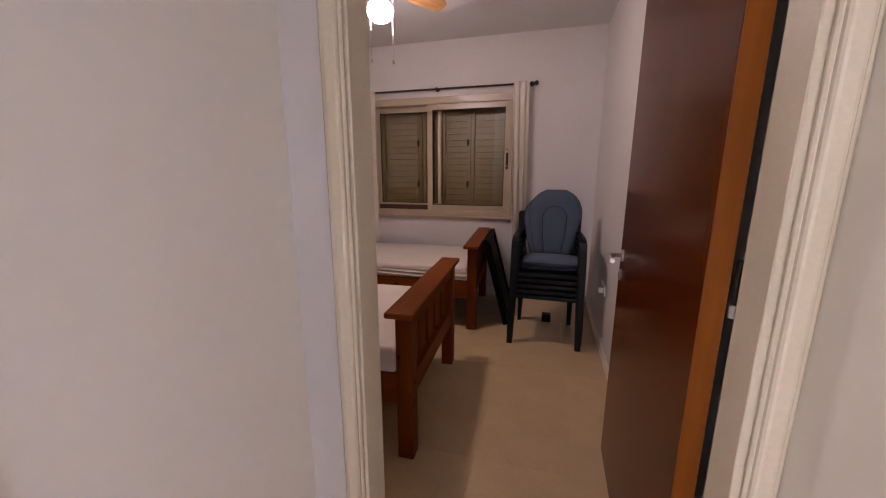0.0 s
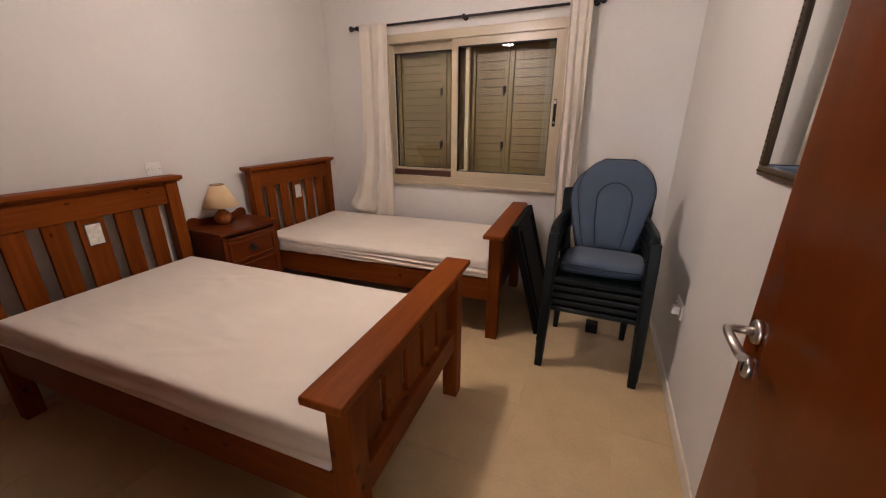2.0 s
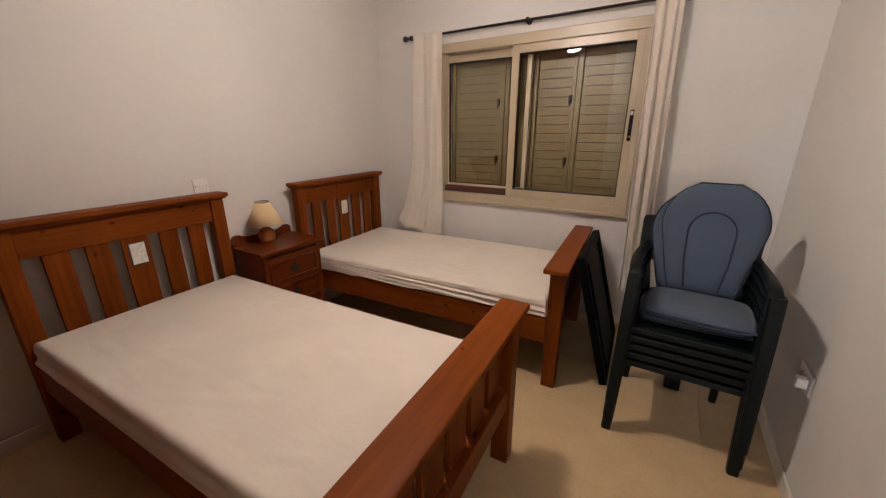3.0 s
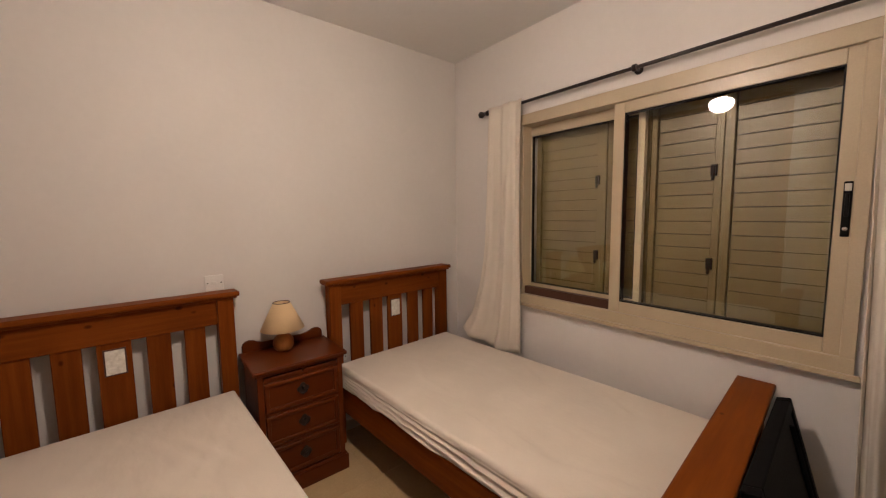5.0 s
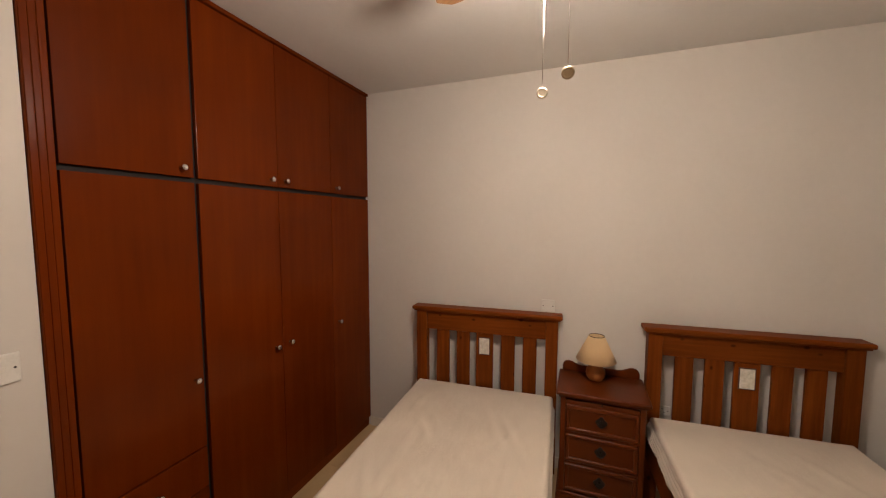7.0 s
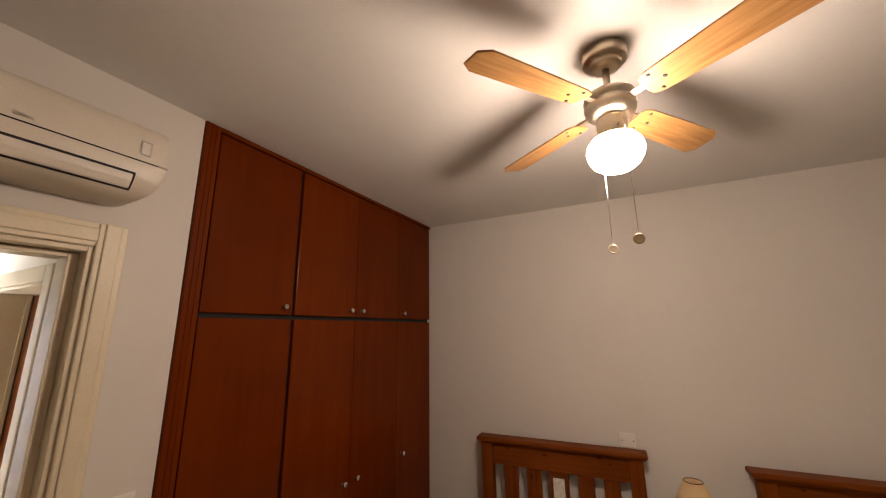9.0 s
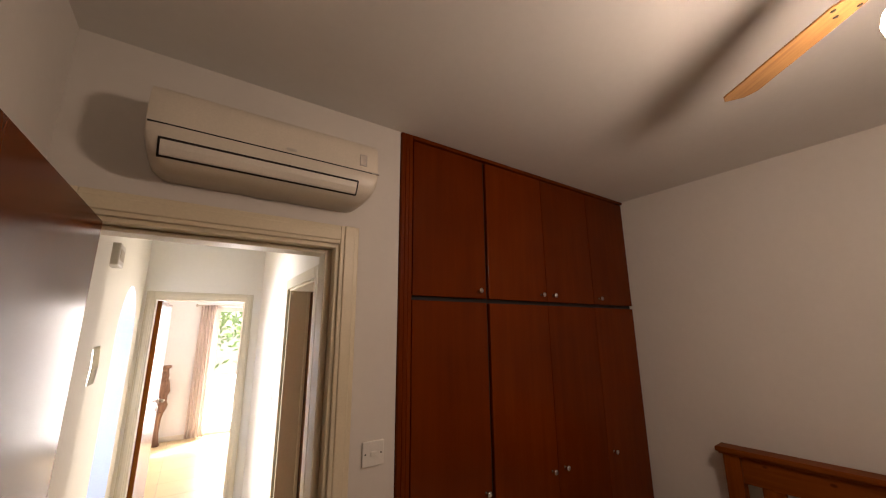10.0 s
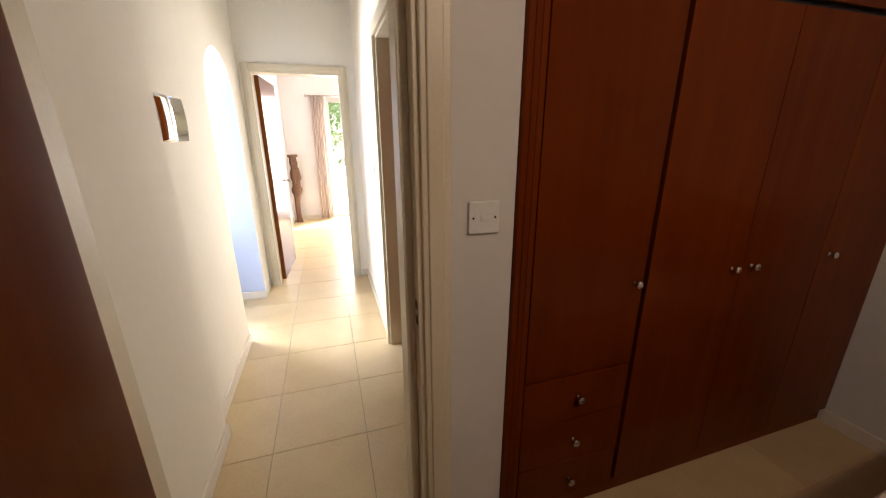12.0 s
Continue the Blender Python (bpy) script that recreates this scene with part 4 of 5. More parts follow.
for z0, z1 in ((0.112, 0.284), (0.298, 0.466), (0.480, 0.646)):
    part("divider", boxed(D - 0.018, D + 0.001, -HW + 0.030, HW - 0.030, z1, z1 + 0.013), NIGHT["y"], night)
    dr = part("drawer", boxed(D - 0.3, D - 0.004, -HW + 0.032, HW - 0.032, z0 + 0.003, z1 - 0.003), NIGHT["y"], night)
    y0, y1, e = -HW + 0.032, HW - 0.032, 0.022
    part("drawer_moulding", boxed(D - 0.006, D + 0.008, y0, y1, z0 + 0.003, z0 + 0.003 + e, bevel=0.005, seg=3), NIGHT["y"], dr)
    part("drawer_moulding", boxed(D - 0.006, D + 0.008, y0, y1, z1 - 0.003 - e, z1 - 0.003, bevel=0.005, seg=3), NIGHT["y"], dr)
    part("drawer_moulding", boxed(D - 0.006, D + 0.007, y0, y0 + e, z0 + 0.003, z1 - 0.003, bevel=0.005, seg=3), NIGHT["z"], dr)
    part("drawer_moulding", boxed(D - 0.006, D + 0.007, y1 - e, y1, z0 + 0.003, z1 - 0.003, bevel=0.005, seg=3), NIGHT["z"], dr)
    zc = (z0 + z1) / 2
    plate = [(0.028 * math.cos(a) * (1 + 0.16 * math.cos(4 * a)), zc + 0.030 * math.sin(a) * (1 + 0.16 * math.cos(4 * a))) for a in [2 * math.pi * i / 28 for i in range(28)]]
    h = part("handle_plate", prism(bmesh.new(), plate, 'x', D - 0.004, D + 0.001), IRON, dr, "dark metal drop handle")
    ring = [(D + 0.008 + 0.004 * math.sin(a), 0.021 * math.cos(a), zc - 0.004 + 0.021 * math.sin(a)) for a in [math.pi + math.pi * i / 14 for i in range(15)]]
    part("drop_ring", tube(bmesh.new(), ring, 0.0035, 8), IRON, h)
    part("handle_boss", lathe(bmesh.new(), [(0.008, 0.0), (0.008, 0.006), (0.003, 0.010)], (D, 0.0, zc + 0.006), 12, 'X'), IRON, h)

lamp = thing("table_lamp", "small unlit table lamp with a round wooden base and cream shade", "lamp", pose(0.132, 1.722, 0.722))
part("base", lathe(bmesh.new(), [(0.028, 0.0), (0.040, 0.004), (0.052, 0.020), (0.058, 0.043), (0.055, 0.066), (0.042, 0.086), (0.026, 0.098), (0.018, 0.106)], (0, 0, 0), 28), BALL, lamp, "orange-brown turned wooden ball")
part("socket_stem", lathe(bmesh.new(), [(0.012, 0.104), (0.012, 0.150), (0.016, 0.152), (0.016, 0.19)], (0, 0, 0), 14), BRASS, lamp)
bm = bmesh.new()
lathe(bm, [(0.118, 0.130), (0.046, 0.282)], (0, 0, 0), 40)
bmesh.ops.delete(bm, geom=[f for f in bm.faces if len(f.verts) > 4], context='FACES')
shade = part("shade", bm, SHADE, lamp, "cream conical paper shade")
sm = shade.modifiers.new("thickness", 'SOLIDIFY')
sm.thickness = 0.002
bm = bmesh.new()
tube(bm, [(0.0455 * math.cos(a), 0.0455 * math.sin(a), 0.282) for a in [2 * math.pi * i / 32 for i in range(33)]], 0.0022, 6)
part("shade_rim", bm, BROWN, lamp)
bm = bmesh.new()
for a in (0, 2.09, 4.19):
    tube(bm, [(0.0, 0.0, 0.190), (0.070 * math.cos(a), 0.070 * math.sin(a), 0.230)], 0.0015, 6)
part("shade_spider", bm, BRASS, lamp)

# ---- stacked garden chairs ----
def bar(bm, points, sizes, round_by):
    """An upright bar of rectangular section through the points, its corners taken off."""
    rings = []
    for (x, y, z), (w, d) in zip(points, sizes):
        a, b, r = w / 2, d / 2, round_by
        rings.append([bm.verts.new((x + u, y + v, z)) for u, v in ((-a + r, -b), (a - r, -b), (a, -b + r), (a, b - r), (a - r, b), (-a + r, b), (-a, b - r), (-a, -b + r))])
    for p, q in zip(rings, rings[1:]):
        for i in range(8):
            bm.faces.new((p[i], p[(i + 1) % 8], q[(i + 1) % 8], q[i]))
    bm.faces.new(rings[0])
    bm.faces.new(rings[-1])
    bmesh.ops.recalc_face_normals(bm, faces=bm.faces)
    return bm


def make_chair(at):
    ch = thing("garden_chair", "dark green moulded plastic armchair in a stack", "chair", at, "stacked garden chairs")
    # front is towards -y; widths about x
    for s in (-1, 1):
        bm = bmesh.new()
        bar(bm, [(s * 0.262, -0.240, 0.0), (s * 0.254, -0.220, 0.30), (s * 0.247, -0.202, 0.60), (s * 0.245, -0.196, 0.662)], [(0.044, 0.040), (0.050, 0.044), (0.056, 0.050), (0.056, 0.052)], 0.007)
        part("front_leg", bm, GREEN, ch)
        bm = bmesh.new()
        bar(bm, [(s * 0.222, 0.270, 0.0), (s * 0.215, 0.235, 0.22), (s * 0.208, 0.205, 0.42)], [(0.034, 0.034), (0.042, 0.040), (0.048, 0.046)], 0.006)
        part("rear_leg", bm, GREEN, ch)
        bm = bmesh.new()
        path = [(s * 0.243, -0.205, 0.655), (s * 0.252, -0.10, 0.668), (s * 0.256, 0.05, 0.668), (s * 0.245, 0.17, 0.675), (s * 0.222, 0.245, 0.70)]
        rows = []
        for k, (x, y, z) in enumerate(path):
            rows.append([bm.verts.new((x + dx, y, z + dz)) for dx, dz in ((-0.026, 0), (-0.018, 0.010), (0.018, 0.010), (0.026, 0), (0.022, -0.022), (-0.022, -0.022))])
        for a, b in zip(rows, rows[1:]):
            for i in range(6):
                bm.faces.new((a[i], a[(i + 1) % 6], b[(i + 1) % 6], b[i])).smooth = True
        bm.faces.new(rows[0])
        bm.faces.new(rows[-1])
        bmesh.ops.recalc_face_normals(bm, faces=bm.faces)
        part("armrest", bm, GREEN, ch)
    # dished seat with a deep front apron
    bm = boxed(-0.222, 0.222, -0.195, 0.20, 0.397, 0.411, bevel=0.005)
    part("seat", bm, GREEN, ch)
    part("apron", boxed(-0.232, 0.232, -0.226, -0.196, 0.378, 0.411, bevel=0.008, seg=3), GREEN, ch)
    for s in (-1, 1):
        x0, x1 = sorted((s * 0.236, s * 0.223))
        part("seat_rim", boxed(x0, x1, -0.195, 0.20, 0.380, 0.409, bevel=0.004), GREEN, ch)
    # back: two uprights, a curved head and slats, leaning back
    lean = Matrix.Translation((0, 0.20, 0.40)) @ Matrix.Rotation(radians(-13), 4, 'X')
    for s in (-1, 1):
        bm = bmesh.new()
        side_outline = [(0.170, 0.0), (0.212, 0.0), (0.236, 0.12), (0.256, 0.27), (0.266, 0.425), (0.258, 0.448), (0.150, 0.462), (0.150, 0.40), (0.196, 0.38), (0.198, 0.20)]
        prism(bm, [(s * x, z) for x, z in side_outline][::s], 'y', -0.016, 0.016, bevel=0.005)
        part_turned("back_upright", bm, GREEN, ch, lean)
    bm = bmesh.new()
    head = [(x, 0.447 + 0.03 * (1 - (x / 0.17) ** 2)) for x in [-0.17 + 0.34 * i / 12 for i in range(13)]]
    prism(bm, head + [(x, z - 0.07) for x, z in reversed(head)], 'y', -0.012, 0.012)
    part_turned("back_head", bm, GREEN, ch, lean)
    for x in (-0.12, -0.06, 0.0, 0.06, 0.12):
        part_turned("back_slat", boxed(x - 0.018, x + 0.018, -0.008, 0.008, 0.01, 0.40, bevel=0.003), GREEN, ch, lean)
    return ch


CHX, CHY = 2.672, 2.226
chair = make_chair(pose(CHX, CHY, 0.0, 0, 0, 0))
for i in range(1, 5):
    copy_thing(chair, pose(CHX + 0.002 * (i % 2), CHY - 0.004 * i, 0.046 * i, 0, 0, 0.4 * (i % 2)))
ZS = 0.046 * 4 + 0.412


def back_outline(u, v):
    # narrow foot, shoulders, then a round head
    t = (v + 1) / 2
    w = 0.134 + 0.082 * min(1.0, t / 0.62) ** 0.8
    if t > 0.62:
        k = (t - 0.62) / 0.38
        w *= math.sqrt(max(0.0, 1 - 0.86 * k ** 2.2))
    return u * w, t * 0.555


def seat_outline(u, v):
    r = 1 - 0.10 * (abs(u) ** 3) * (abs(v) ** 3)
    return u * 0.222 * r, v * 0.185 * r


def make_cushion(at, tilt, label, thin=1.0):
    c = thing("chair_cushion", label, "cushion", at, "chair cushions")
    bm = cushion(bmesh.new(), 0.44, 0.38, 0.062 * thin, 16, 0.42, seat_outline)
    sp = part_turned("seat_pad", bm, BLUE, c, Matrix.Translation((0, -0.022, 0.030)) @ Matrix.Rotation(radians(-2), 4, 'X'))
    loop = []
    for i in range(65):
        a = 2 * math.pi * i / 64
        u, v = math.cos(a), math.sin(a)
        m = max(abs(u), abs(v))
        x, y = seat_outline(u / m, v / m)
        loop.append((x * 1.003, y * 1.003 - 0.022, 0.030 + y * -0.035))
    part("seat_piping", tube(bmesh.new(), loop, 0.0045, 6), PIPING, c)
    lean = Matrix.Translation((0, 0.150, 0.035)) @ Matrix.Rotation(radians(90 - tilt), 4, 'X')
    bm = cushion(bmesh.new(), 0.46, 0.6, 0.060 * thin, 24, 0.42, back_outline)
    # press the arched seam into the pad
    for v in bm.verts:
        x, y = v.co.x, v.co.y
        if y < 0.31:
            d = abs(abs(x) - (0.070 + 0.028 * min(1.0, y / 0.25)))
        else:
            d = abs(math.hypot(x, (y - 0.31) * 0.95) - 0.098)
        if v.co.z > 0:
            v.co.z -= 0.010 * math.exp(-(d / 0.012) ** 2)
    part_turned("back_pad", bm, BLUE, c, lean)
    arch = [(-0.072, 0.03, 0.020), (-0.092, 0.17, 0.024), (-0.098, 0.31, 0.024)] + [(-0.098 * math.cos(math.pi * i / 16), 0.31 + 0.103 * math.sin(math.pi * i / 16), 0.024) for i in range(1, 16)] + [(0.098, 0.31, 0.024), (0.092, 0.17, 0.024), (0.072, 0.03, 0.020)]
    part_turned("seam", tube(bmesh.new(), arch, 0.0042, 6), PIPING, c, lean)
    loop = []
    for i in range(97):
        a = 2 * math.pi * i / 96
        u, v = math.cos(a), math.sin(a)
        m = max(abs(u), abs(v))
        x, y = back_outline(u / m, v / m)
        loop.append((x, y, 0.0))
    part_turned("back_piping", tube(bmesh.new(), loop, 0.0045, 6), PIPING, c, lean)
    for sx in (-1, 1):
        for k, (dx, dz) in enumerate(((0.045, -0.050), (0.070, -0.012))):
            cord = [(sx * 0.205, 0.135, 0.020), (sx * (0.205 + dx * 0.5), 0.118 - 0.02 * k, 0.034 + dz * 0.2), (sx * (0.205 + dx), 0.105 - 0.03 * k, 0.020 + dz)]
            part("tie", tube(bmesh.new(), cord, [0.0035, 0.003, 0.0042], 6), PIPING, c, "dark cloth tie")
    return c


make_cushion(pose(CHX + 0.010, CHY + 0.014, ZS - 0.006, 0, 0, 2.5), 13, "faded blue padded chair cushion under another cushion", 0.7)
make_cushion(pose(CHX + 0.028, CHY - 0.016, ZS + 0.040, 0, 0, -3.0), 13, "faded blue padded high-back chair cushion with dark piping")

# ---- folded table leaning on the footboard ----
TW, TH = 0.72, 0.80
tilt = math.degrees(math.atan2(2.345 - 2.135, 0.775))
table = thing("folding_table", "black folded table leaning against the bed's footboard", "folding table", pose(2.345, 2.315, 0.004, 0, -tilt, 3.0))
for n, s in (("rim", (-0.022, 0.022, 0.0, 0.035, 0.0, TH)), ("rim", (-0.022, 0.022, TW - 0.035, TW, 0.0, TH)),
             ("rim", (-0.022, 0.022, 0.035, TW - 0.035, 0.0, 0.035)), ("rim", (-0.022, 0.022, 0.035, TW - 0.035, TH - 0.035, TH))):
    part(n, boxed(*s, bevel=0.004), TABLE_BLACK, table)
part("panel", boxed(-0.020, 0.014, 0.035, TW - 0.035, 0.035, TH - 0.035), TABLE_BLACK, table)
for y in (0.09, TW - 0.12):
    part("folded_leg", tube(bmesh.new(), [(0.020, y, 0.06), (0.020, y, TH - 0.06)], 0.008, 8), TABLE_BLACK, table)
solid("rubber_foot", boxed(2.655, 2.735, 2.49, 2.57, 0.0, 0.07, bevel=0.006), BLACK, "small black block on the floor under the chairs", "block")

# ---- ceiling fan ----
fan = thing("ceiling_fan", "four-bladed ceiling fan with wooden blades and a lit white globe", "ceiling fan", pose(1.556, 1.540, 0))
part("canopy", lathe(bmesh.new(), [(0.066, TOP), (0.069, TOP - 0.004), (0.069, TOP - 0.034), (0.064, TOP - 0.040), (0.050, TOP - 0.042), (0.050, TOP - 0.052), (0.044, TOP - 0.060), (0.030, TOP - 0.064), (0.014, TOP - 0.066)], (0, 0, 0), 32), PEWTER, fan)
part("down_rod", lathe(bmesh.new(), [(0.011, 2.55), (0.011, TOP - 0.066)], (0, 0, 0), 16), PEWTER, fan)
part("motor", lathe(bmesh.new(), [(0.018, 2.572), (0.030, 2.562), (0.060, 2.556), (0.075, 2.546), (0.078, 2.532), (0.070, 2.526), (0.070, 2.515), (0.078, 2.509), (0.074, 2.490), (0.055, 2.474), (0.040, 2.470)], (0, 0, 0), 36), PEWTER, fan)
# The flared lower rim is added to shade the ceiling near the globe.
part("light_fitter", lathe(bmesh.new(), [(0.036, 2.474), (0.043, 2.466), (0.045, 2.460), (0.045, 2.414), (0.052, 2.409), (0.064, 2.402), (0.0655, 2.397)], (0, 0, 0), 28), PEWTER, fan)
part("globe", lathe(bmesh.new(), [(0.038, 2.406), (0.056, 2.402), (0.068, 2.393), (0.078, 2.380), (0.083, 2.360), (0.079, 2.338), (0.066, 2.316), (0.044, 2.300), (0.018, 2.293), (0.002, 2.292)], (0, 0, 0), 36), GLOBE, fan, "glowing white opal glass globe")
for k in range(3):
    a = radians(20 + 120 * k)
    part("fitter_screw", tube(bmesh.new(), [(0.044 * math.cos(a), 0.044 * math.sin(a), 2.424), (0.054 * math.cos(a), 0.054 * math.sin(a), 2.424)], [0.003, 0.0045], 8), BRASS, fan)
for k in range(4):
    turn = Matrix.Rotation(radians(-36 + 90 * k), 4, 'Z')
    tiltm = Matrix.Translation((0, 0, 2.505)) @ Matrix.Rotation(radians(-13), 4, 'X')
    blade_outline = [(0.118, -0.026), (0.126, -0.041), (0.15, -0.048), (0.30, -0.055), (0.485, -0.060), (0.515, -0.034), (0.515, 0.034), (0.485, 0.060), (0.30, 0.055), (0.15, 0.048), (0.126, 0.041), (0.118, 0.026)]
    bl = part("blade", prism(bmesh.new(), blade_outline, 'z', -0.003, 0.003, bevel=0.0015), BLADE, fan, "oak-coloured wooden fan blade")
    bl.matrix_basis = turn @ tiltm
    arm = boxed(0.060, 0.150, -0.012, 0.012, 0.0035, 0.012, bevel=0.003)
    box(arm, 0.140, 0.180, -0.040, 0.040, 0.0032, 0.008, bevel=0.002)
    ar_ob = part("blade_iron", arm, PEWTER, fan)
    ar_ob.matrix_basis = turn @ tiltm
    for sx, sy in ((0.152, -0.034), (0.152, 0.034), (0.178, 0.0)):
        sc = part("screw", lathe(bmesh.new(), [(0.003, -0.0065), (0.006, -0.0045), (0.006, -0.0028)], (sx, sy, 0), 10), IRON, ar_ob)
for dx, dy, z1, disc in ((-0.037, -0.028, 2.063, PEWTER), (0.052, 0.024, 2.062, BRASS)):
    bm = bmesh.new()
    n = 60
    ztop = 2.425
    for i in range(n):
        z = ztop + (z1 + 0.028 - ztop) * i / (n - 1)
        bmesh.ops.create_icosphere(bm, subdivisions=1, radius=0.0019, matrix=Matrix.Translation((dx * 1.35, dy * 1.35, z)))
    tube(bm, [(dx * 1.35, dy * 1.35, ztop), (dx * 1.35, dy * 1.35, z1 + 0.02)], 0.0009, 5)
    ch = part("pull_chain", bm, CHROME, fan, "beaded metal pull chain")
    cd = part("chain_disc", lathe(bmesh.new(), [(0.009, -0.0015), (0.0105, -0.003), (0.0135, -0.003), (0.0150, -0.001), (0.0150, 0.001), (0.0135, 0.003), (0.0105, 0.003), (0.009, 0.0015)], (dx * 1.35, dy * 1.35, z1), 20, 'X'), disc, ch)

# ---- air conditioner ----
ac = thing("air_conditioner", "cream wall-mounted split air conditioner above the doorway", "air conditioner", pose(0, 0.002, 0))
X0, X1 = 2.135, 2.875
prof = [(0.0, 2.498), (0.150, 2.498), (0.168, 2.490), (0.180, 2.476), (0.188, 2.45), (0.192, 2.40), (0.193, 2.362), (0.191, 2.335), (0.187, 2.312), (0.180, 2.292), (0.169, 2.274), (0.153, 2.259), (0.130, 2.249), (0.100, 2.245), (0.0, 2.243)]


def rounded_body(x0, x1, radius):
    """The moulded case, its lower corners rounded off towards both ends."""
    bm = bmesh.new()
    rings = []
    near = [radius * (1 - math.cos(math.pi / 2 * k / 8)) for k in range(9)]
    for x in [x0 + d for d in near] + [x1 - d for d in reversed(near)]:
        d = min(x - x0, x1 - x) / radius
        lift = radius * (1 - math.sqrt(max(0.0, 1 - (1 - min(1.0, d)) ** 2)))
        rings.append([bm.verts.new((x, y * (1 - 0.03 * (1 - min(1.0, d)) ** 3), max(z, 2.243 + lift + (z - 2.243) * 0.35) if z < 2.36 else z)) for y, z in prof])
    n = len(prof)
    for p, q in zip(rings, rings[1:]):
        for i in range(n):
            bm.faces.new((p[i], p[(i + 1) % n], q[(i + 1) % n], q[i])).smooth = True
    bm.faces.new(rings[0])
    bm.faces.new(rings[-1])
    bmesh.ops.recalc_face_normals(bm, faces=bm.faces)
    return bm


part("body", rounded_body(X0, X1, 0.075), AC_PLASTIC, ac)
line = part("panel_line", boxed(X0 + 0.004, X1 - 0.004, 0.150, 0.1945, 2.3595, 2.3635), DARK_GLASS, ac)
part("line_tip", boxed(X0 - 0.002, X0 + 0.028, 0.170, 0.1955, 2.3590, 2.3640, bevel=0.001), CHROME, line)
slot = [(0.130, 2.320), (0.1895, 2.320), (0.1885, 2.312), (0.1815, 2.292), (0.1705, 2.274), (0.1620, 2.2655), (0.130, 2.2655)]
# Black block for the shade inside the air outlet.
part("outlet", prism(bmesh.new(), [(y + 0.0008, z) for y, z in slot], 'x', X0 + 0.080, X1 - 0.035), GAP, ac)
flap = [(0.150, 2.312), (0.1890, 2.312), (0.1870, 2.306), (0.1835, 2.292), (0.1740, 2.275), (0.1700, 2.2700), (0.150, 2.2700)]
part("flap", prism(bmesh.new(), [(y + 0.0015, z) for y, z in flap], 'x', X0 + 0.086, X1 - 0.041, bevel=0.0015), AC_FLAP, ac)
status = part("status_window", boxed(X0 + 0.050, X0 + 0.080, 0.186, 0.1935, 2.383, 2.432, bevel=0.001), CHROME, ac)
part("status_screen", boxed(X0 + 0.054, X0 + 0.076, 0.190, 0.1942, 2.388, 2.427), STEEL, status)
part("badge", boxed(2.450, 2.486, 0.1885, 0.1945, 2.374, 2.383), STEEL, ac)


# ---- sockets and switches ----
def wall_plate(name, label, category, m, w, h, kind_of):
    """A white plate lying in the xz plane, standing out along +y before m turns it."""
    t = thing(name, label, category, m)
    part("plate", boxed(-w / 2, w / 2, 0.0, 0.010, -h / 2, h / 2, bevel=0.003), WHITE_PLASTIC, t)
    if kind_of == "switch":
        part("rocker", boxed(-0.012, 0.012, 0.010, 0.0135, -0.009, 0.009, bevel=0.002), WHITE_PLASTIC, t)
    else:
        for x in ((-w / 4, w / 4) if w > 0.1 else (0.0,)):
            for px, pz in ((-0.011, -0.010), (0.011, -0.010), (0.0, 0.012)):
                part("pin_hole", boxed(x + px - 0.003, x + px + 0.003, 0.0095, 0.0106, pz - 0.0025, pz + 0.0025), BLACK, t)
            part("rocker", boxed(x + 0.018, x + 0.027, 0.010, 0.013, -0.002, 0.014, bevel=0.001), WHITE_PLASTIC, t)
    for x in (-w * 0.36, w * 0.36):
        part("screw", lathe(bmesh.new(), [(0.0035, 0.0), (0.0035, 0.0105), (0.003, 0.011)], (x, 0, 0), 10, 'Y'), IRON, t)
    return t


wall_plate("light_switch", "white plastic wall switch beside the doorway", "switch", pose(2.038, 0.0, 1.270), 0.092, 0.092, "switch")
wall_plate("wall_socket", "white wall switch plate just above the headboard", "socket", pose(0.0, 1.415, 1.140, 0, 0, -90), 0.088, 0.085, "switch")
wall_plate("wall_socket", "white low wall socket behind the bed", "socket", pose(0.0, 2.118, 0.535, 0, 0, -90), 0.088, 0.060, "socket")
sk = wall_plate("wall_socket", "white double wall socket with a plug near the chairs", "socket", pose(EAST, 2.110, 0.482, 0, 0, 90), 0.146, 0.086, "socket")
part("plug", boxed(-0.055, -0.018, 0.010, 0.048, -0.022, 0.022, bevel=0.006), WHITE_PLASTIC, sk, "white plug")
wall_plate("light_switch", "white plastic switch on the corridor wall", "switch", pose(CW, -1.90, 1.245, 0, 0, -90), 0.086, 0.086, "switch")

# ---- wall mirror beside the open door ----
mirror = thing("wall_mirror", "wall mirror in a dark carved frame beside the open door", "mirror", pose(EAST, 1.255, 1.570, 0, 0, 90))
mw, mh, fw = 0.50, 0.62, 0.031
part("glass", boxed(-mw / 2 + fw * 0.7, mw / 2 - fw * 0.7, 0.004, 0.010, -mh / 2 + fw * 0.7, mh / 2 - fw * 0.7), MIRROR, mirror, "silvered mirror glass")


def carved(length, axis):
    bm = bmesh.new()
    n = max(2, int(length / 0.016))
    s = (fw, 0.026, length) if axis == 'z' else (length, 0.026, fw)
    box(bm, -s[0] / 2, s[0] / 2, 0.0, 0.020, -s[2] / 2, s[2] / 2, bevel=0.005, seg=3)
    for i in range(n):
        p = -length / 2 + length * (i + 0.5) / n
        c = (0.0, 0.019, p) if axis == 'z' else (p, 0.019, 0.0)
        bmesh.ops.create_icosphere(bm, subdivisions=1, radius=0.0050, matrix=Matrix.Translation(c))
    return bm


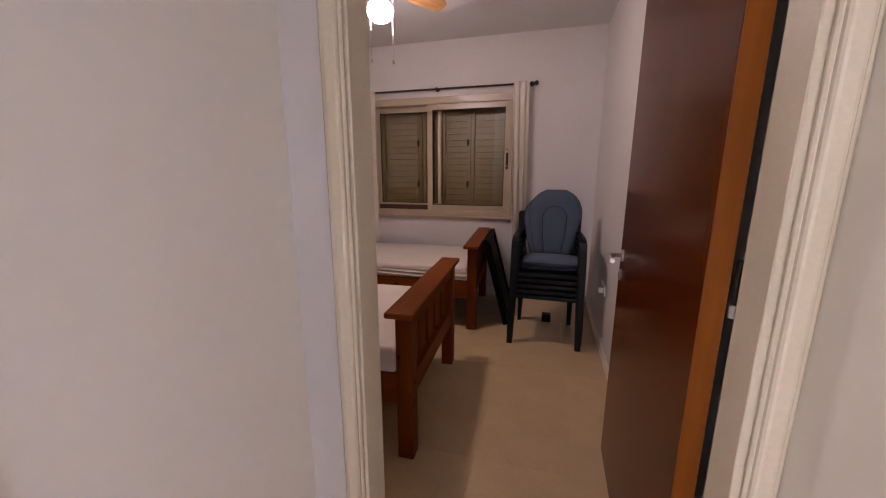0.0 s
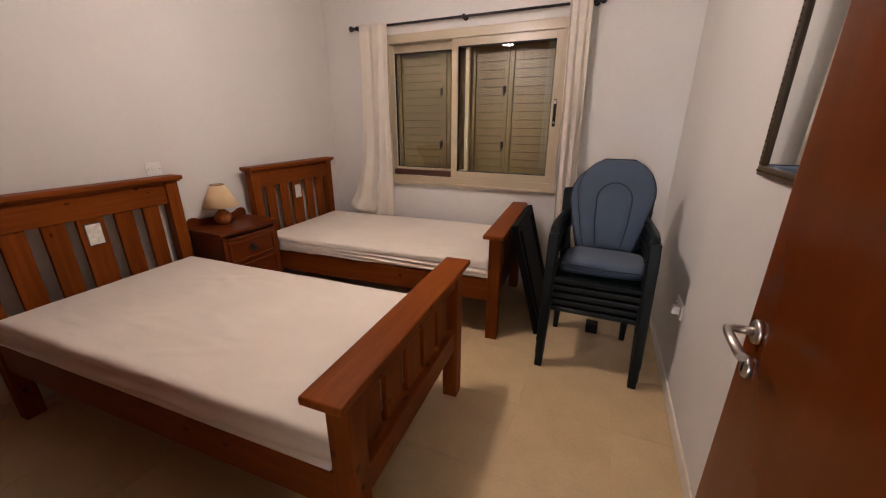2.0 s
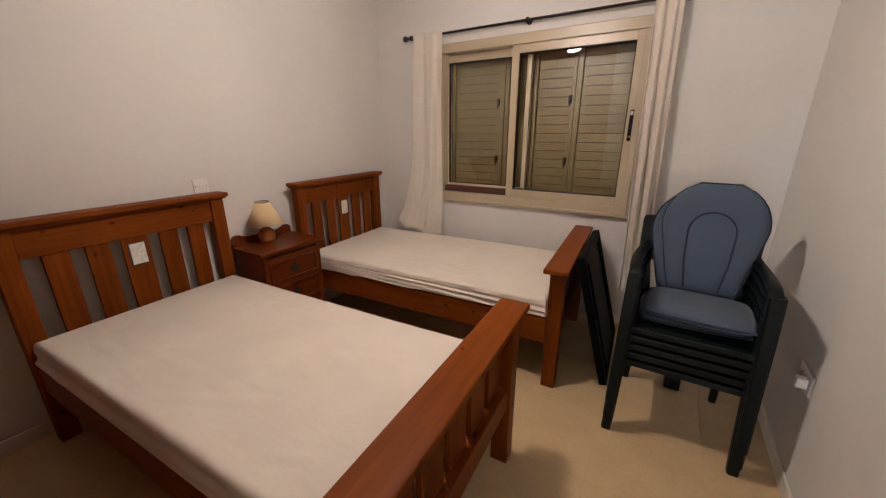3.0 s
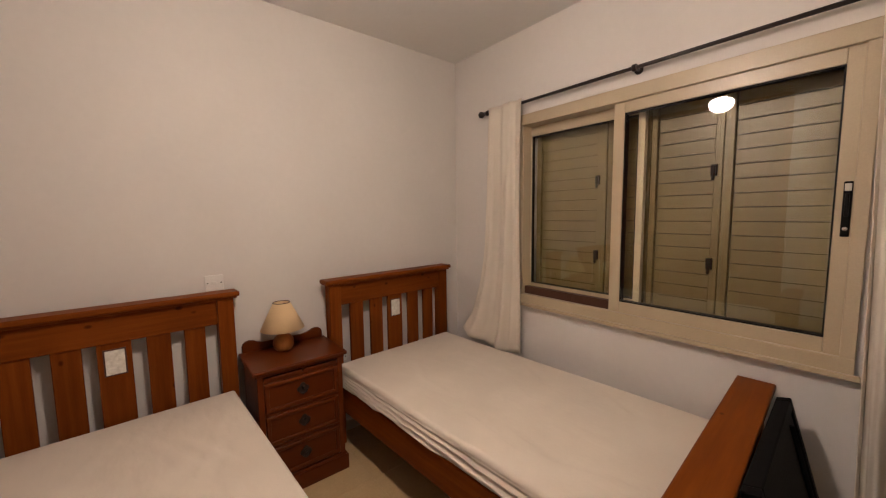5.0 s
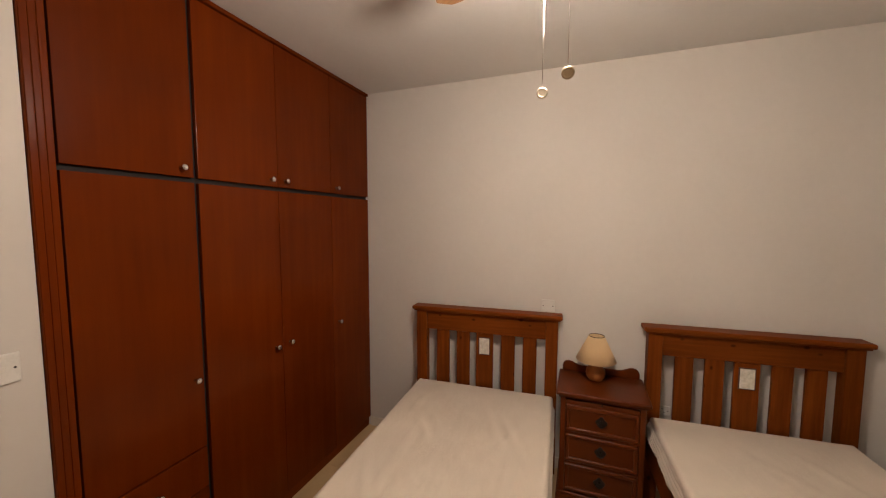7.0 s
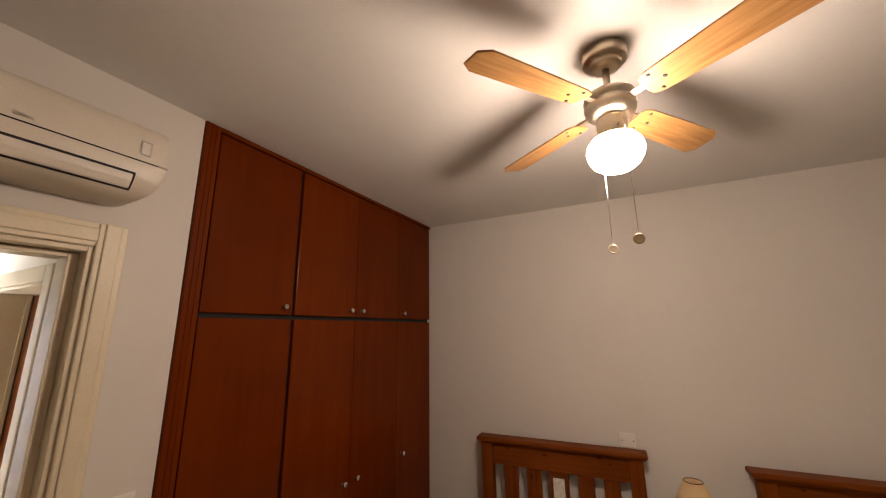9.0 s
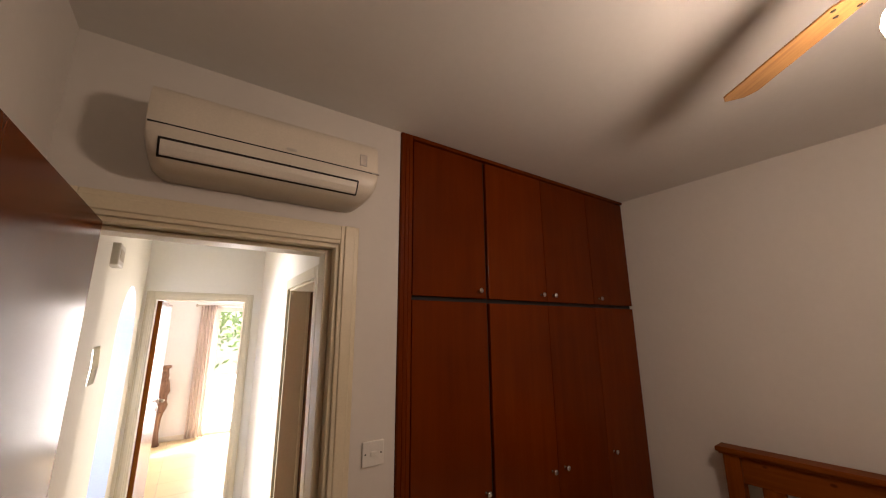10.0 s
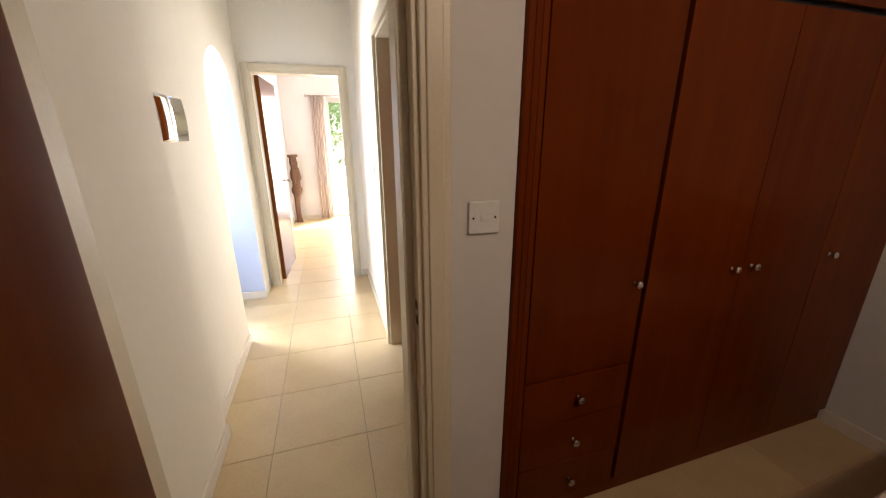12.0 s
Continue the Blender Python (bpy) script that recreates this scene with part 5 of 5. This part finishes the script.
for x in (-1, 1):
    part_turned("frame_side", carved(mh - 2 * fw, 'z'), GILT, mirror, Matrix.Translation((x * (mw - fw) / 2, 0, 0)))
for z in (-1, 1):
    part_turned("frame_rail", carved(mw, 'x'), GILT, mirror, Matrix.Translation((0, 0, z * (mh - fw) / 2)))

# ---- corridor things ----
small = thing("small_mirror", "small frameless curved mirror plate on the corridor wall", "mirror", pose(CE, -1.165, 1.572, 0, 0, 90))
bm = bmesh.new()
rows = []
for j in range(13):
    v = j / 12
    y = 0.006 + 0.006 * math.sin(math.pi * v)
    rows.append([bm.verts.new((x, y, -0.10 + 0.20 * v)) for x in (-0.18, 0.18)])
for a, b in zip(rows, rows[1:]):
    bm.faces.new((a[0], a[1], b[1], b[0])).smooth = True
pl = part("mirror_plate", bm, MIRROR, small)
s = pl.modifiers.new("thickness", 'SOLIDIFY')
s.thickness = 0.003
part("backing", boxed(-0.15, 0.15, 0.0, 0.004, -0.08, 0.08), BLACK, small)
chime = thing("door_chime", "small cream plastic box high on the corridor wall", "door chime", pose(CE, -1.20, 2.165, 0, 0, 90))
part("cover", boxed(-0.085, 0.085, 0.0, 0.052, -0.062, 0.062, bevel=0.008), AC_PLASTIC, chime)
part("grille", boxed(-0.06, 0.06, 0.052, 0.054, -0.03, 0.03), BRASS, chime)

# ---- far room ----
statue = [(0.055, 0.0), (0.060, 0.03), (0.050, 0.06), (0.046, 0.20), (0.050, 0.38), (0.058, 0.48), (0.085, 0.55), (0.092, 0.60), (0.072, 0.66), (0.070, 0.74), (0.092, 0.80), (0.086, 0.90), (0.066, 0.96), (0.058, 1.00), (0.072, 1.05), (0.062, 1.10), (0.060, 1.15), (0.088, 1.17), (0.085, 1.20)]
bm = lathe(bmesh.new(), statue, (0, 0, 0), 14)
for v in bm.verts:
    v.co.x += 0.012 * math.sin(6 * v.co.z) + 0.010 * noise.noise(v.co * 14)
    v.co.y += 0.010 * noise.noise(v.co * 11 + Vector((3, 1, 2)))
solid("carved_post", bm, CARVED, "tall carved brown wooden figure standing by the curtain", "statue", at=pose(2.985, -6.12, 0))
FROD = thing("curtain_rod", "metal curtain rod above the patio window", "curtain rod", None)
part("pole", tube(bmesh.new(), [(0.6, -6.26, 2.18), (2.66, -6.26, 2.18)], 0.011, 10), STEEL, FROD)
part("finial", lathe(bmesh.new(), [(0.008, -0.02), (0.022, -0.012), (0.026, 0.0), (0.022, 0.012), (0.008, 0.02)], (2.675, -6.26, 2.18), 14, 'X'), STEEL, FROD)
for x in (0.7, 2.63):
    part("bracket", tube(bmesh.new(), [(x, -6.35, 2.18), (x, -6.26, 2.18)], 0.008, 8), STEEL, FROD)


def far_curtain(x0, x1):
    bm = bmesh.new()
    nu, nv = 40, 14
    g = [[bm.verts.new((x0 + (x1 - x0) * i / nu + 0.03 * v * (i / nu - 0.5), -6.255 + 0.03 * math.sin(2 * math.pi * 5 * i / nu + 0.4 * v), 2.19 - 2.17 * v)) for i in range(nu + 1)] for v in [j / nv for j in range(nv + 1)]]
    for a, b in zip(g, g[1:]):
        for i in range(nu):
            bm.faces.new((a[i], a[i + 1], b[i + 1], b[i])).smooth = True
    ob = solid("curtain", bm, PINK_CURTAIN, "pale pink curtain drawn aside beside the patio window", "curtain", group="far curtains")
    ob.modifiers.new("thickness", 'SOLIDIFY').thickness = 0.003


far_curtain(2.36, 2.60)
far_curtain(0.62, 0.86)
pw = thing("window_2", "tall white patio window full of daylight", "window", kind="structure")
for n, s in (("frame_side", (0.75, 0.81, -6.47, -6.40, 0.0, 2.16)), ("frame_side", (2.30, 2.36, -6.47, -6.40, 0.0, 2.16)), ("frame_middle", (1.52, 1.58, -6.47, -6.40, 0.0, 2.16)),
             ("frame_head", (0.81, 2.30, -6.47, -6.40, 2.09, 2.16)), ("frame_sill", (0.81, 2.30, -6.47, -6.40, 0.0, 0.05))):
    part(n, boxed(*s, bevel=0.004), WHITE_PLASTIC, pw)
for x0, x1 in ((0.81, 1.52), (1.58, 2.30)):
    pane = part("pane", boxed(x0, x1, -6.44, -6.434, 0.05, 2.09), GLASS, pw)
    pane.visible_shadow = False
mb = thing("wall_mirror", "tall mirror with a brown wooden frame on the far room's wall", "mirror", pose(3.10, -4.55, 1.35, 0, 0, 90))
part("glass", boxed(-0.26, 0.26, 0.004, 0.012, -0.40, 0.40), MIRROR, mb)
for x in (-0.28, 0.28):
    part("frame_side", boxed(x - 0.03, x + 0.03, 0.0, 0.03, -0.46, 0.46, bevel=0.004), LEAF["z"], mb)
for z in (-0.43, 0.43):
    part("frame_rail", boxed(-0.25, 0.25, 0.0, 0.03, z - 0.03, z + 0.03, bevel=0.004), LEAF["x"], mb)

# ---- outside ----
structure("ground", boxed(-150, 150, -160, 150, -0.40, -0.22), EARTH, "dry earth ground round the house", "ground")
structure("terrace", boxed(-1.5, 5.5, -10.5, -6.6, -0.20, -0.03), PAVING, "pale paved terrace outside the patio window", "terrace")


def make_tree(x, y, high, spread, seed):
    rnd = random.Random(seed)
    t = thing("tree", "leafy green garden tree beyond the terrace", "tree", pose(x, y, -0.25), "garden trees")
    bm = bmesh.new()
    tube(bm, [(0, 0, 0), (0.05, 0.03, high * 0.25), (-0.04, 0.06, high * 0.5), (0.05, 0.0, high * 0.85)], [0.14, 0.11, 0.08, 0.03], 10)
    tips = []
    for i in range(9):
        a, z = rnd.uniform(0, 6.28), high * rnd.uniform(0.3, 0.7)
        e = Vector((math.cos(a) * spread * rnd.uniform(0.4, 0.8), math.sin(a) * spread * rnd.uniform(0.4, 0.8), z + high * rnd.uniform(0.1, 0.25)))
        tube(bm, [(0, 0, z), tuple(e * 0.5 + Vector((0, 0, z * 0.55))), tuple(e)], [0.05, 0.035, 0.012], 7)
        tips.append(e)
    part("trunk", bm, BARK, t)
    verts, faces = [], []
    for k in range(3200):
        c = rnd.choice(tips)
        d = Vector((rnd.gauss(0, 1), rnd.gauss(0, 1), rnd.gauss(0, 0.8))) * spread * 0.26
        p = c + d
        u = Vector((rnd.gauss(0, 1), rnd.gauss(0, 1), rnd.gauss(0, 1))).normalized()
        w = u.orthogonal().normalized()
        ln, wd = rnd.uniform(0.07, 0.13), rnd.uniform(0.03, 0.05)
        b = len(verts)
        verts += [p - u * ln, p + w * wd, p + u * ln, p - w * wd]
        faces.append((b, b + 1, b + 2, b + 3))
    mesh = bpy.data.meshes.new("crown")
    mesh.from_pydata([tuple(v) for v in verts], [], faces)
    mesh.materials.append(LEAFY)
    crown = new("crown", mesh)
    crown.parent = t


make_tree(3.1, -10.2, 4.3, 2.2, 5)
make_tree(-0.9, -11.5, 3.4, 1.8, 6)
make_tree(4.4, -12.2, 4.0, 2.0, 7)

# ---- floor tiles, last ----
P = 0.4555
tile_bm = boxed(-P / 2 + 0.0016, P / 2 - 0.0016, -P / 2 + 0.0016, P / 2 - 0.0016, -0.010, 0.0, bevel=0.0008, seg=1)
tile_mesh = bpy.data.meshes.new("tile")
tile_bm.to_mesh(tile_mesh)
tile_bm.free()
tile_mesh.materials.append(TILE)
pale_mesh = tile_mesh.copy()
pale_mesh.materials[0] = TILE_PALE
for v in tile_mesh.vertices:
    v.co.x *= (P / 2 - 0.0006) / (P / 2 - 0.0016)
    v.co.y *= (P / 2 - 0.0006) / (P / 2 - 0.0016)
for i in range(-6, 7):
    for j in range(-13, 10):
        x, y = 2.3715 + P * (i + 0.5), -1.130 + P * (j + 0.5)
        room = -0.23 < x < 3.35 and -0.1 < y < 3.3
        lane = (2.0 < x < 5.3 and -3.9 < y < -0.1) or (0.2 < x < 3.3 and -6.5 < y < -2.9)
        if room or lane:
            t = new("tile", tile_mesh if room else pale_mesh)
            t.matrix_basis = pose(x, y, 0)
            t.parent = floor if room else corridor_floor
